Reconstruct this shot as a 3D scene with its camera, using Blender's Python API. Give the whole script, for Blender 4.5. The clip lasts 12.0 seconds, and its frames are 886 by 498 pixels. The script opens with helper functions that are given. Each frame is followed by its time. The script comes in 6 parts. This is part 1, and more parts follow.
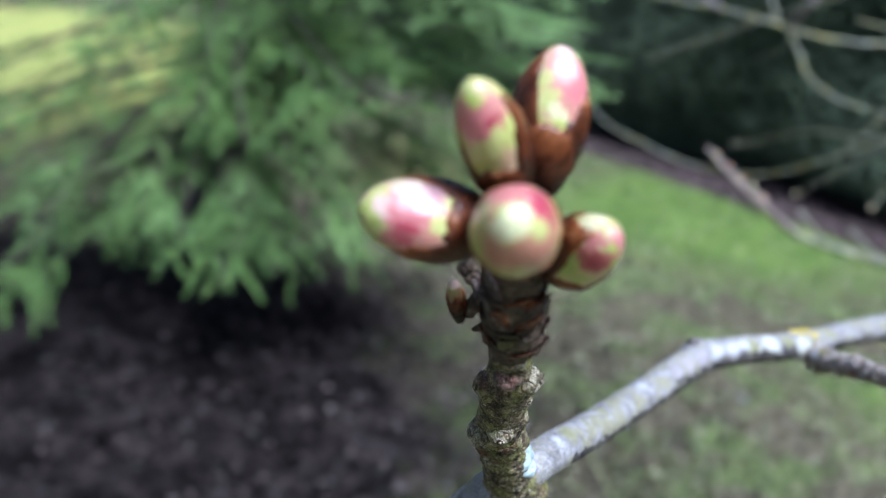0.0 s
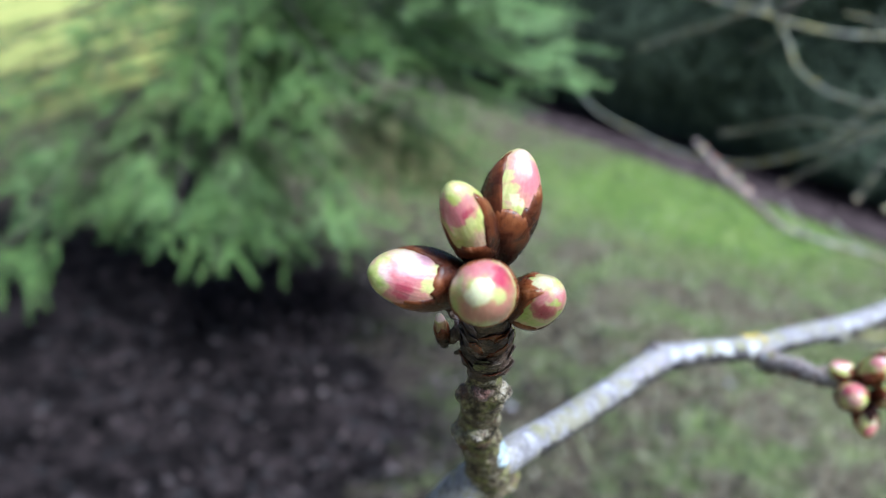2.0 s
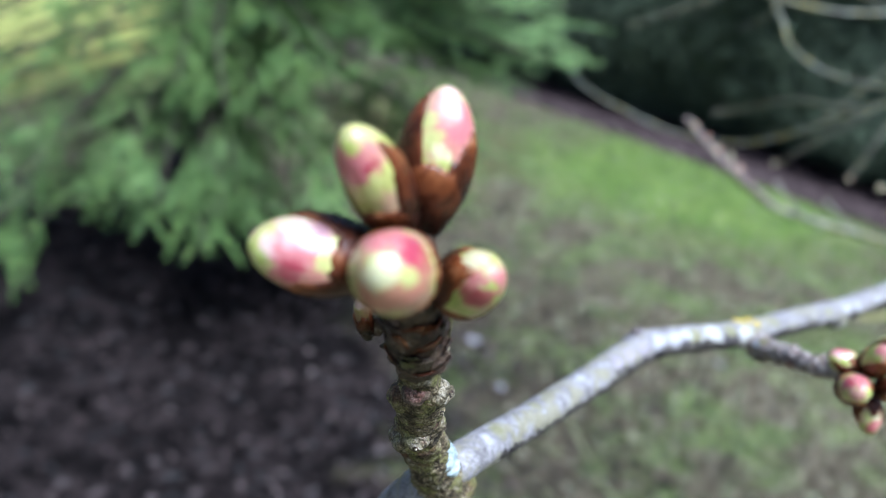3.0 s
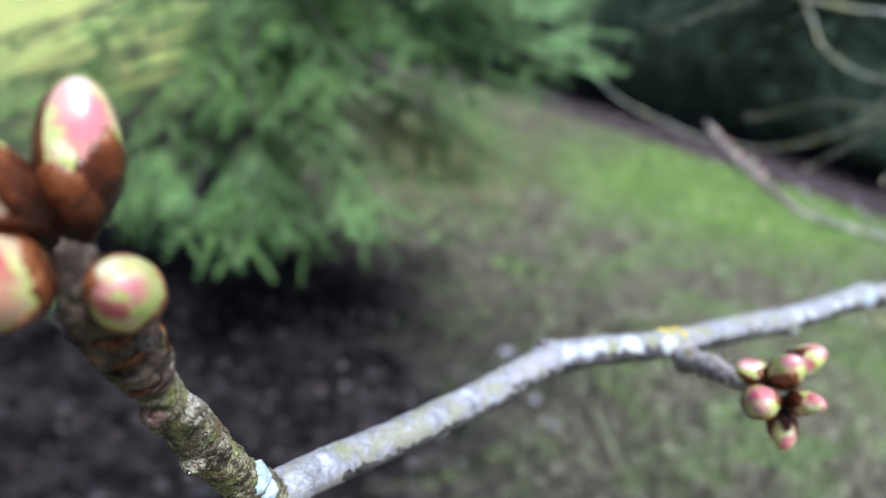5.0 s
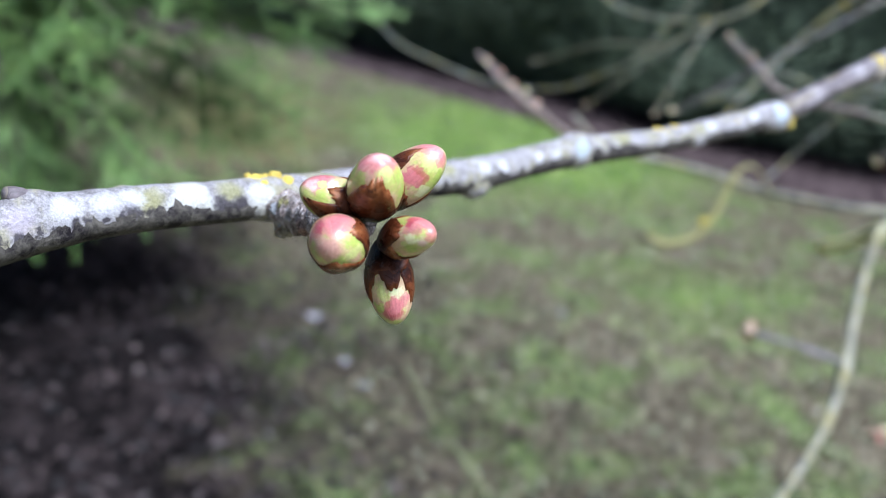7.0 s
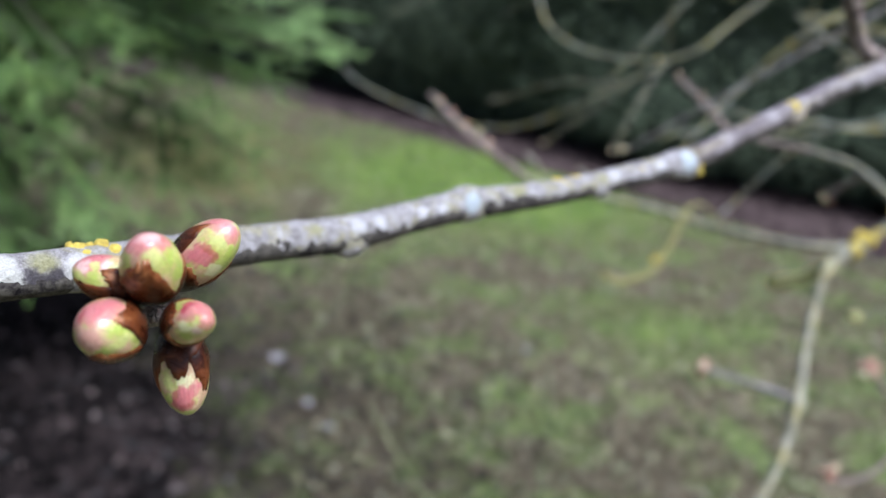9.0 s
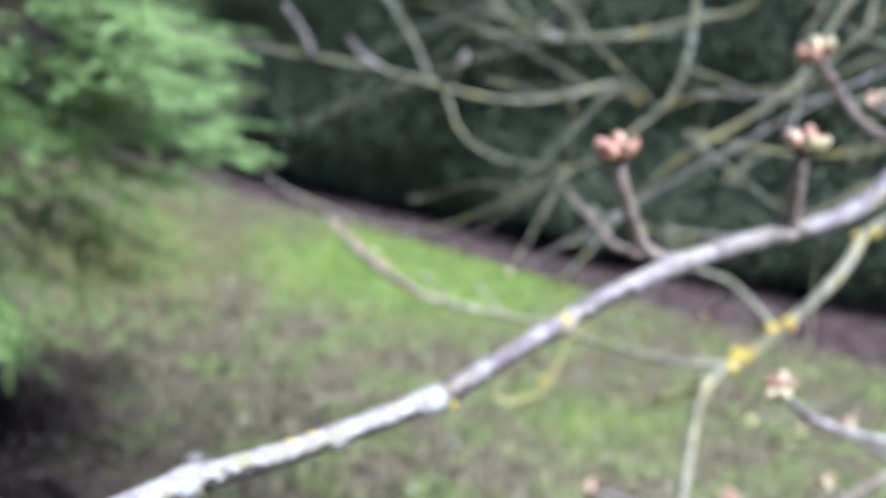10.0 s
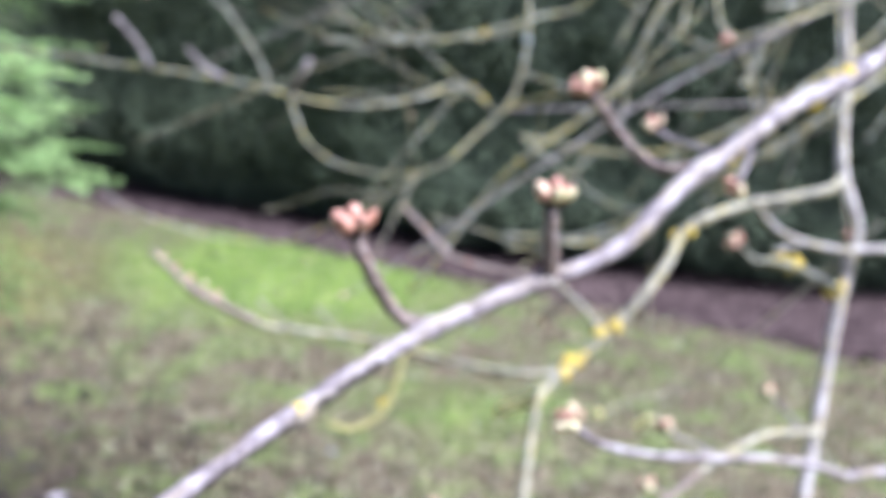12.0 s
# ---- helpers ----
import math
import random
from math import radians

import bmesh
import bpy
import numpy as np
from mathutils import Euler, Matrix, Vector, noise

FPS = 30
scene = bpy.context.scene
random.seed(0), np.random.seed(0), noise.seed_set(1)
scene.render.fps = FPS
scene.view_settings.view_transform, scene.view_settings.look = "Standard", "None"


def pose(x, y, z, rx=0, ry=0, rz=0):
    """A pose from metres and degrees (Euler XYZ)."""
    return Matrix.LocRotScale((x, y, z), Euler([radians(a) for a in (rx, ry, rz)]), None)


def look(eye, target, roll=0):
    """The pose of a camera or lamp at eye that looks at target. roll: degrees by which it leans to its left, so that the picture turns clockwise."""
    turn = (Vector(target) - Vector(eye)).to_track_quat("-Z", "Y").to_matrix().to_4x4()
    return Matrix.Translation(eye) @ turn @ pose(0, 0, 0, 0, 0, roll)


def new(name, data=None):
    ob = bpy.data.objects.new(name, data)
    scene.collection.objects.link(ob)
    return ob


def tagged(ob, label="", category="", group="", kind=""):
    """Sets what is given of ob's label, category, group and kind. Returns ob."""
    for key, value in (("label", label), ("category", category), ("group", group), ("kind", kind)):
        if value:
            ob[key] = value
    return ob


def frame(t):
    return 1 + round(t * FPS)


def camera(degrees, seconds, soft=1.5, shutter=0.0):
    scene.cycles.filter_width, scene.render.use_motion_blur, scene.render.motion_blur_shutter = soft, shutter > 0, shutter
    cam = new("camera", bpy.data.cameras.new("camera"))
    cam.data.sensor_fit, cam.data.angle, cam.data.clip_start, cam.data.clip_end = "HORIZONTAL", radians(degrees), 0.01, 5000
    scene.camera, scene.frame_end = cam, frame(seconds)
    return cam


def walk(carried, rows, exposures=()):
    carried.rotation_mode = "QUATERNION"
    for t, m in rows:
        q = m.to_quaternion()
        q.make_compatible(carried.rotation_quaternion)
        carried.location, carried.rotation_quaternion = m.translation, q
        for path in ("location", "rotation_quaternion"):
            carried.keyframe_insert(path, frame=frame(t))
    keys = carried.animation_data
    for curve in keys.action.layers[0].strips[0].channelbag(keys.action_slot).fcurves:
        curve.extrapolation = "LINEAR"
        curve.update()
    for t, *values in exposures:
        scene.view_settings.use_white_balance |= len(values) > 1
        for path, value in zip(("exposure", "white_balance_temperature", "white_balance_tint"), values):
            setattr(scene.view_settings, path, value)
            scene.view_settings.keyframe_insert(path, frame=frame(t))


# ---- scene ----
cam = camera(55.9, 12.0, soft=0.8)
PATH = [
    (0, (-0.00026, 0.00037, 1.40010), (0.0022, 0.9396, 1.0568), 7.18),
    (0.5, (-0.00114, -0.00126, 1.39982), (0.0031, 0.9396, 1.0611), 7.48),
    (1, (0.00190, 0.00267, 1.40128), (0.0118, 0.9412, 1.0562), 7.72),
    (1.5, (0.00280, -0.01293, 1.41094), (0.0152, 0.9208, 1.0531), 7.84),
    (2, (-0.00081, -0.02028, 1.41650), (0.0129, 0.9121, 1.0554), 7.79),
    (2.5, (0.00379, -0.00880, 1.40994), (0.0239, 0.9214, 1.0435), 7.86),
    (3, (0.00770, 0.00084, 1.40815), (0.0341, 0.9248, 1.0266), 8.16),
    (3.5, (0.01401, 0.00286, 1.41057), (0.0054, 0.9274, 1.0296), 7.20),
    (3.7, (0.01902, -0.00565, 1.41286), (-0.0248, 0.9199, 1.0367), 5.69),
    (5.3, (0.05903, 0.01726, 1.40456), (0.0499, 0.9456, 1.0329), 6.31),
    (5.5, (0.07374, 0.02200, 1.40164), (0.1244, 0.9536, 1.0416), 6.57),
    (6, (0.08790, 0.02396, 1.39727), (0.2314, 0.9464, 1.0389), 6.58),
    (6.5, (0.09731, 0.04579, 1.37427), (0.2808, 0.9537, 0.9973), 6.66),
    (6.7, (0.09850, 0.05561, 1.36762), (0.2905, 0.9567, 0.9788), 6.68),
    (8.3, (0.09809, 0.08656, 1.35034), (0.3012, 0.9889, 0.9702), 7.06),
    (8.5, (0.10734, 0.08382, 1.34731), (0.3175, 0.9855, 0.9693), 6.75),
    (9, (0.12002, 0.07291, 1.36582), (0.3498, 0.9834, 1.0220), 6.81),
    (9.5, (0.14132, 0.06262, 1.39407), (0.4024, 0.9830, 1.1029), 7.09),
    (10, (0.17103, 0.05670, 1.42958), (0.4644, 0.9805, 1.1835), 7.06),
    (10.5, (0.18595, 0.06006, 1.44680), (0.5307, 0.9726, 1.2267), 7.21),
    (11, (0.21378, 0.05926, 1.46107), (0.6061, 0.9521, 1.2398), 7.25),
    (11.5, (0.23557, 0.06888, 1.46162), (0.6584, 0.9442, 1.2270), 6.41),
    (12, (0.23407, 0.05522, 1.47010), (0.6587, 0.9279, 1.2291), 5.17),
]
EXPOSURES = [(0.0, 0.58, 4980, 5), (1.5, 0.58, 4980, 5), (2.0, 0.70, 5000, 5), (3.0, 0.68, 5000, 5), (3.5, 0.56, 5000, 5), (5.5, 0.75, 5030, 6), (6.5, 0.80, 5080, 7), (8.5, 0.22, 5450, 7), (9.0, 0.42, 5420, 8), (9.5, 0.62, 5350, 8), (10.5, 1.48, 5250, 12), (12.0, 1.28, 5400, 16)]
walk(cam, [(t, look(eye, target, roll)) for t, eye, target, roll in PATH], EXPOSURES)
cam.data.dof.use_dof = True
cam.data.dof.focus_distance = 0.111
cam.data.dof.aperture_fstop = 16.0

# ---- daylight: bright overcast sky with a soft, veiled sun behind the viewer's right shoulder ----
SUN_ELEVATION, SUN_AZIMUTH = 58.0, 142.0
world = bpy.data.worlds.new("overcast_sky")
scene.world = world
world.use_nodes = True
sky = world.node_tree.nodes.new("ShaderNodeTexSky")
sky.sky_type, sky.sun_disc = "NISHITA", False
sky.sun_elevation, sky.sun_rotation = radians(SUN_ELEVATION), radians(SUN_AZIMUTH)
sky.air_density, sky.dust_density, sky.ozone_density = 1.0, 3.0, 0.6
world.node_tree.links.new(sky.outputs[0], world.node_tree.nodes["Background"].inputs[0])
world.node_tree.nodes["Background"].inputs[1].default_value = 0.062
sun_data = bpy.data.lights.new("sun", "SUN")
sun_data.energy, sun_data.angle, sun_data.color = 5.0, radians(20), (1.0, 0.97, 0.93)
sun = new("sun", sun_data)
_az, _el = radians(SUN_AZIMUTH), radians(SUN_ELEVATION)
_to = Vector((math.sin(_az) * math.cos(_el), math.cos(_az) * math.cos(_el), math.sin(_el)))
sun.matrix_world = look(_to * 30, (0, 0, 0))

# ---- materials ----
def material(name, rough=0.7, spec=0.4):
    m = bpy.data.materials.new(name)
    m.use_nodes = True
    b = m.node_tree.nodes["Principled BSDF"]
    b.inputs["Roughness"].default_value = rough
    b.inputs["Specular IOR Level"].default_value = spec
    return m, m.node_tree.nodes, m.node_tree.links, b


def noise_node(n, l, vec, scale, detail=4.0, rough=0.6, dist=0.0):
    t = n.new("ShaderNodeTexNoise")
    t.inputs["Scale"].default_value, t.inputs["Detail"].default_value = scale, detail
    t.inputs["Roughness"].default_value, t.inputs["Distortion"].default_value = rough, dist
    if vec:
        l.new(vec, t.inputs["Vector"])
    return t.outputs["Fac"]


def ramp(n, l, fac, stops):
    r = n.new("ShaderNodeValToRGB")
    e = r.color_ramp.elements
    while len(e) < len(stops):
        e.new(0.5)
    for k, (p, c) in zip(e, stops):
        k.position, k.color = p, (*c, 1) if isinstance(c, tuple) else (c, c, c, 1)
    l.new(fac, r.inputs["Fac"])
    return r.outputs["Color"]


def mix(n, l, fac, a, b, mode="MIX"):
    m = n.new("ShaderNodeMix")
    m.data_type, m.blend_type = "RGBA", mode
    for sock, v in ((m.inputs[0], fac), (m.inputs[6], a), (m.inputs[7], b)):
        if isinstance(v, (int, float)):
            sock.default_value = v
        elif isinstance(v, tuple):
            sock.default_value = (*v, 1)
        else:
            l.new(v, sock)
    return m.outputs[2]


def calc(n, l, op, a, b=0.0, clamp=False):
    m = n.new("ShaderNodeMath")
    m.operation, m.use_clamp = op, clamp
    for sock, v in zip(m.inputs, (a, b)):
        if isinstance(v, (int, float)):
            sock.default_value = v
        else:
            l.new(v, sock)
    return m.outputs[0]


def bump(n, l, b, height, strength, distance):
    k = n.new("ShaderNodeBump")
    k.inputs["Strength"].default_value, k.inputs["Distance"].default_value = strength, distance
    l.new(height, k.inputs["Height"])
    l.new(k.outputs[0], b.inputs["Normal"])


def stretched(n, l, vec, scale):
    m = n.new("ShaderNodeMapping")
    m.inputs["Scale"].default_value = scale
    l.new(vec, m.inputs["Vector"])
    return m.outputs[0]


def bark_material(name, stops, olive, dark, streak=0.5, f=1.0, cover=(0.50, 0.62, 0.6)):
    """Smooth cherry bark: pale crust in bands round the twig, olive algae, dark streaks along it."""
    m, n, l, b = material(name, 0.62, 0.35)
    uv = n.new("ShaderNodeUVMap").outputs[0]
    ob = n.new("ShaderNodeTexCoord").outputs["Object"]
    bands = noise_node(n, l, stretched(n, l, uv, (0.55, 150 * f, 1)), 1.0, 5, 0.6, 0.25)
    coarse = noise_node(n, l, stretched(n, l, uv, (1.5, 60 * f, 1)), 1.0, 3, 0.6)
    fine = noise_node(n, l, ob, 1500, 5, 0.7)
    crust = noise_node(n, l, ob, 260 * f, 5, 0.65, 0.6)
    sel = calc(n, l, "ADD", calc(n, l, "MULTIPLY", bands, 0.68), calc(n, l, "MULTIPLY", crust, 0.32))
    col = ramp(n, l, sel, stops)
    col = mix(n, l, ramp(n, l, coarse, [(cover[0], 0.0), (cover[1], cover[2])]), col, olive)
    spots = ramp(n, l, noise_node(n, l, stretched(n, l, uv, (2.2, 120 * f, 1)), 1.3, 5, 0.7, 0.5), [(0.6, 0.0), (0.7, streak)])
    col = mix(n, l, spots, col, dark)
    col = mix(n, l, 0.35, col, ramp(n, l, fine, [(0.3, 0.25), (0.7, 0.85)]), "OVERLAY")
    l.new(col, b.inputs["Base Color"])
    bump(n, l, b, calc(n, l, "ADD", calc(n, l, "MULTIPLY", bands, 0.8), calc(n, l, "MULTIPLY", fine, 0.5)), 0.8, 0.0006)
    return m


BARK = bark_material("bark_grey", [(0.36, (0.080, 0.073, 0.066)), (0.44, (0.135, 0.127, 0.117)), (0.50, (0.190, 0.177, 0.160)), (0.56, (0.285, 0.268, 0.250)), (0.68, (0.47, 0.445, 0.43))],
                     (0.25, 0.235, 0.105), (0.05, 0.038, 0.045), 0.35)
BARK_YOUNG = bark_material("bark_young", [(0.36, (0.06, 0.046, 0.046)), (0.46, (0.17, 0.14, 0.148)), (0.55, (0.30, 0.265, 0.275)), (0.66, (0.48, 0.445, 0.46))],
                           (0.28, 0.23, 0.14), (0.10, 0.06, 0.06), 0.6, 0.3)
BARK_MOSSY = bark_material("bark_mossy", [(0.34, (0.05, 0.047, 0.036)), (0.46, (0.14, 0.133, 0.10)), (0.56, (0.26, 0.26, 0.22)), (0.68, (0.45, 0.47, 0.46))],
                           (0.36, 0.31, 0.09), (0.08, 0.07, 0.05), 0.5, 0.22)


BARK_GOLD = bark_material("bark_gold", [(0.34, (0.08, 0.073, 0.055)), (0.46, (0.18, 0.172, 0.14)), (0.56, (0.34, 0.31, 0.24)), (0.68, (0.52, 0.49, 0.42))],
                          (0.48, 0.40, 0.13), (0.10, 0.085, 0.05), 0.45, 0.45)
BARK_PALE = bark_material("bark_pale", [(0.36, (0.14, 0.12, 0.112)), (0.46, (0.30, 0.265, 0.255)), (0.55, (0.43, 0.39, 0.385)), (0.66, (0.60, 0.56, 0.565))],
                          (0.46, 0.39, 0.17), (0.15, 0.10, 0.095), 0.45, 0.35)
BARK_LICHEN = bark_material("bark_lichened", [(0.36, (0.10, 0.092, 0.072)), (0.46, (0.22, 0.208, 0.165)), (0.54, (0.34, 0.335, 0.285)), (0.62, (0.54, 0.57, 0.57))],
                            (0.50, 0.42, 0.125), (0.11, 0.09, 0.07), 0.4, 0.26, (0.49, 0.57, 0.78))


CRUST_WHITE, CRUST_CREAM, CRUST_OLIVE, CRUST_LILAC, CRUST_DARK, CRUST_BLUE = (0.56, 0.53, 0.56), (0.55, 0.52, 0.48), (0.28, 0.26, 0.105), (0.40, 0.34, 0.40), (0.045, 0.036, 0.044), (0.46, 0.50, 0.55)


def crusted_bark_material(name, stops, olive, crusts):
    """Bark under thin crusts of lichen and algae: frayed fields (place, radius, colour), cracked and grainy."""
    m, n, l, b = material(name, 0.66, 0.3)
    uv = n.new("ShaderNodeUVMap").outputs[0]
    ob = n.new("ShaderNodeTexCoord").outputs["Object"]
    shift = ob
    for scale, reach in ((230, 0.0030), (900, 0.0017), (3200, 0.0007)):
        warp = n.new("ShaderNodeTexNoise")
        warp.inputs["Scale"].default_value, warp.inputs["Detail"].default_value, warp.inputs["Roughness"].default_value = scale, 4, 0.65
        l.new(ob, warp.inputs["Vector"])
        centred = n.new("ShaderNodeVectorMath")
        centred.operation = "SUBTRACT"
        l.new(warp.outputs["Color"], centred.inputs[0])
        centred.inputs[1].default_value = (0.5, 0.5, 0.5)
        add = n.new("ShaderNodeVectorMath")
        add.operation = "MULTIPLY_ADD"
        l.new(centred.outputs[0], add.inputs[0])
        add.inputs[1].default_value = (reach, reach, reach)
        l.new(shift, add.inputs[2])
        shift = add.outputs[0]
    blot = noise_node(n, l, ob, 420, 6, 0.7, 0.4)
    fine = noise_node(n, l, ob, 2400, 5, 0.75)
    along = noise_node(n, l, stretched(n, l, uv, (7.0, 90, 1)), 1.0, 5, 0.7, 0.5)
    col = ramp(n, l, calc(n, l, "ADD", calc(n, l, "MULTIPLY", blot, 0.7), calc(n, l, "MULTIPLY", fine, 0.3)), stops)
    col = mix(n, l, ramp(n, l, noise_node(n, l, ob, 150, 5, 0.65, 0.5), [(0.50, 0.0), (0.58, 0.7)]), col, olive)
    lift = blot
    for place, radius, colour in crusts:
        d = n.new("ShaderNodeVectorMath")
        d.operation = "DISTANCE"
        l.new(shift, d.inputs[0])
        d.inputs[1].default_value = place
        f = calc(n, l, "DIVIDE", d.outputs["Value"], radius)
        thin = colour in (CRUST_OLIVE, CRUST_LILAC)
        mask = ramp(n, l, f, [(0.4, 0.7), (1.1, 0.0)] if thin else [(0.45, 0.8), (1.05, 0.0)] if colour == CRUST_WHITE else [(0.62, 0.9), (1.0, 0.0)])
        col = mix(n, l, mask, col, colour)
        if colour in (CRUST_WHITE, CRUST_CREAM):
            lift = calc(n, l, "ADD", lift, calc(n, l, "MULTIPLY", mask, 0.35))
    col = mix(n, l, ramp(n, l, along, [(0.60, 0.0), (0.70, 0.35)]), col, (0.10, 0.085, 0.085))
    col = mix(n, l, ramp(n, l, noise_node(n, l, ob, 1300, 5, 0.75, 0.6), [(0.60, 0.0), (0.68, 0.5)]), col, (0.13, 0.11, 0.085))
    col = mix(n, l, 0.38, col, ramp(n, l, fine, [(0.32, 0.2), (0.68, 0.82)]), "OVERLAY")
    l.new(col, b.inputs["Base Color"])
    bump(n, l, b, calc(n, l, "ADD", lift, calc(n, l, "MULTIPLY", fine, 0.55)), 0.9, 0.0006)
    return m


def spur_material(name, stops, moss, rust):
    """Knotty spur wood: cracked, with olive moss film, pale knobs, dark ring lines and rusty scars."""
    m, n, l, b = material(name, 0.72, 0.35)
    uv = n.new("ShaderNodeUVMap").outputs[0]
    ob = n.new("ShaderNodeTexCoord").outputs["Object"]
    blot = noise_node(n, l, ob, 380, 6, 0.72, 0.3)
    fine = noise_node(n, l, ob, 2600, 5, 0.8)
    rings = noise_node(n, l, stretched(n, l, uv, (0.35, 900, 1)), 1.0, 3, 0.6, 0.3)
    crack = n.new("ShaderNodeTexVoronoi")
    crack.feature = "DISTANCE_TO_EDGE"
    crack.inputs["Scale"].default_value = 620
    l.new(ob, crack.inputs["Vector"])
    col = ramp(n, l, calc(n, l, "ADD", calc(n, l, "MULTIPLY", blot, 0.7), calc(n, l, "MULTIPLY", fine, 0.3)), stops)
    col = mix(n, l, ramp(n, l, noise_node(n, l, ob, 300, 4, 0.65), [(0.50, 0.0), (0.60, 0.75)]), col, moss)
    col = mix(n, l, ramp(n, l, noise_node(n, l, ob, 230, 4, 0.6, 0.4), [(0.55, 0.0), (0.66, 0.7)]), col, rust)
    col = mix(n, l, ramp(n, l, rings, [(0.34, 0.75), (0.42, 0.0)]), col, (0.020, 0.015, 0.013))
    col = mix(n, l, ramp(n, l, crack.outputs["Distance"], [(0.0, 0.55), (0.07, 0.0)]), col, (0.022, 0.016, 0.013))
    col = mix(n, l, 0.6, col, ramp(n, l, fine, [(0.36, 0.15), (0.64, 0.9)]), "OVERLAY")
    l.new(col, b.inputs["Base Color"])
    high = calc(n, l, "ADD", calc(n, l, "ADD", blot, calc(n, l, "MULTIPLY", rings, 0.7)), calc(n, l, "MULTIPLY", fine, 0.6))
    bump(n, l, b, calc(n, l, "ADD", high, ramp(n, l, crack.outputs["Distance"], [(0.0, 0.0), (0.12, 0.35)])), 1.0, 0.0007)
    return m


SPUR = spur_material("spur_bark", [(0.40, (0.022, 0.015, 0.010)), (0.46, (0.105, 0.072, 0.040)), (0.53, (0.27, 0.21, 0.115)), (0.60, (0.50, 0.43, 0.32))], (0.30, 0.28, 0.085), (0.17, 0.075, 0.042))
SPUR_PALE = spur_material("spur_bark_pale", [(0.37, (0.08, 0.056, 0.050)), (0.45, (0.28, 0.205, 0.185)), (0.53, (0.46, 0.375, 0.35)), (0.62, (0.66, 0.60, 0.59))], (0.40, 0.34, 0.29), (0.34, 0.18, 0.14))
SPUR_PINK = spur_material("spur_bark_pinkish", [(0.38, (0.05, 0.034, 0.034)), (0.46, (0.17, 0.115, 0.108)), (0.54, (0.34, 0.265, 0.25)), (0.62, (0.56, 0.50, 0.48))], (0.30, 0.25, 0.17), (0.24, 0.12, 0.09))
KNOB = spur_material("spur_knob_bark", [(0.38, (0.06, 0.042, 0.028)), (0.46, (0.24, 0.19, 0.11)), (0.54, (0.44, 0.37, 0.27)), (0.62, (0.62, 0.55, 0.52))], (0.38, 0.35, 0.12), (0.34, 0.19, 0.14))
SCAR = spur_material("leaf_scar_rim", [(0.38, (0.08, 0.04, 0.03)), (0.46, (0.22, 0.11, 0.085)), (0.54, (0.34, 0.20, 0.16)), (0.62, (0.5, 0.36, 0.32))], (0.25, 0.15, 0.10), (0.28, 0.12, 0.09))


def dark_spur_material():
    m, n, l, b = material("spur_tip_bark", 0.5, 0.45)
    ob = n.new("ShaderNodeTexCoord").outputs["Object"]
    a = calc(n, l, "ADD", calc(n, l, "MULTIPLY", noise_node(n, l, ob, 480, 6, 0.75, 0.4), 0.6), calc(n, l, "MULTIPLY", noise_node(n, l, ob, 2600, 5, 0.8), 0.4))
    col = ramp(n, l, a, [(0.38, (0.010, 0.006, 0.005)), (0.46, (0.040, 0.022, 0.014)), (0.53, (0.105, 0.060, 0.036)), (0.59, (0.21, 0.155, 0.105)), (0.66, (0.45, 0.40, 0.34))])
    l.new(col, b.inputs["Base Color"])
    bump(n, l, b, a, 0.9, 0.0008)
    return m


SPUR_DARK = dark_spur_material()


def scale_material():
    """Brown bud scale: glossy, dark at its foot, amber towards its free edge, with dark flecks."""
    m, n, l, b = material("bud_scale_brown", 0.3, 0.28)
    uv = n.new("ShaderNodeUVMap").outputs[0]
    sep = n.new("ShaderNodeSeparateXYZ")
    l.new(uv, sep.inputs[0])
    ob = n.new("ShaderNodeTexCoord").outputs["Object"]
    info = n.new("ShaderNodeObjectInfo").outputs["Random"]
    blot = noise_node(n, l, ob, 480, 4, 0.6, 0.6)
    fine = noise_node(n, l, stretched(n, l, uv, (22, 3, 1)), 1.0, 4, 0.6)
    v = calc(n, l, "ADD", sep.outputs[1], calc(n, l, "MULTIPLY", calc(n, l, "SUBTRACT", blot, 0.5), 1.1))
    v = calc(n, l, "ADD", v, calc(n, l, "MULTIPLY", calc(n, l, "SUBTRACT", info, 0.5), 0.25))
    col = ramp(n, l, v, [(0.02, (0.008, 0.003, 0.002)), (0.34, (0.024, 0.0065, 0.0035)), (0.60, (0.072, 0.018, 0.006)), (0.82, (0.135, 0.038, 0.011)), (0.95, (0.23, 0.080, 0.026)), (1.0, (0.34, 0.14, 0.065))])
    col = mix(n, l, ramp(n, l, noise_node(n, l, ob, 900, 4, 0.65), [(0.6, 0.0), (0.68, 0.8)]), col, (0.035, 0.014, 0.014))
    col = mix(n, l, 0.3, col, ramp(n, l, fine, [(0.3, 0.3), (0.7, 0.75)]), "OVERLAY")
    l.new(col, b.inputs["Base Color"])
    l.new(ramp(n, l, blot, [(0.3, 0.20), (0.7, 0.40)]), b.inputs["Roughness"])
    bump(n, l, b, fine, 0.35, 0.0003)
    return m


SCALE = scale_material()


GREEN, PALE, CREAM = (0.38, 0.45, 0.080), (0.54, 0.55, 0.18), (0.70, 0.66, 0.38)
PINK, ROSE, BLUSH, WARM, LIGHT, LILAC = (0.51, 0.155, 0.165), (0.36, 0.036, 0.068), (0.56, 0.29, 0.235), (0.50, 0.205, 0.14), (0.68, 0.46, 0.42), (0.40, 0.20, 0.235)


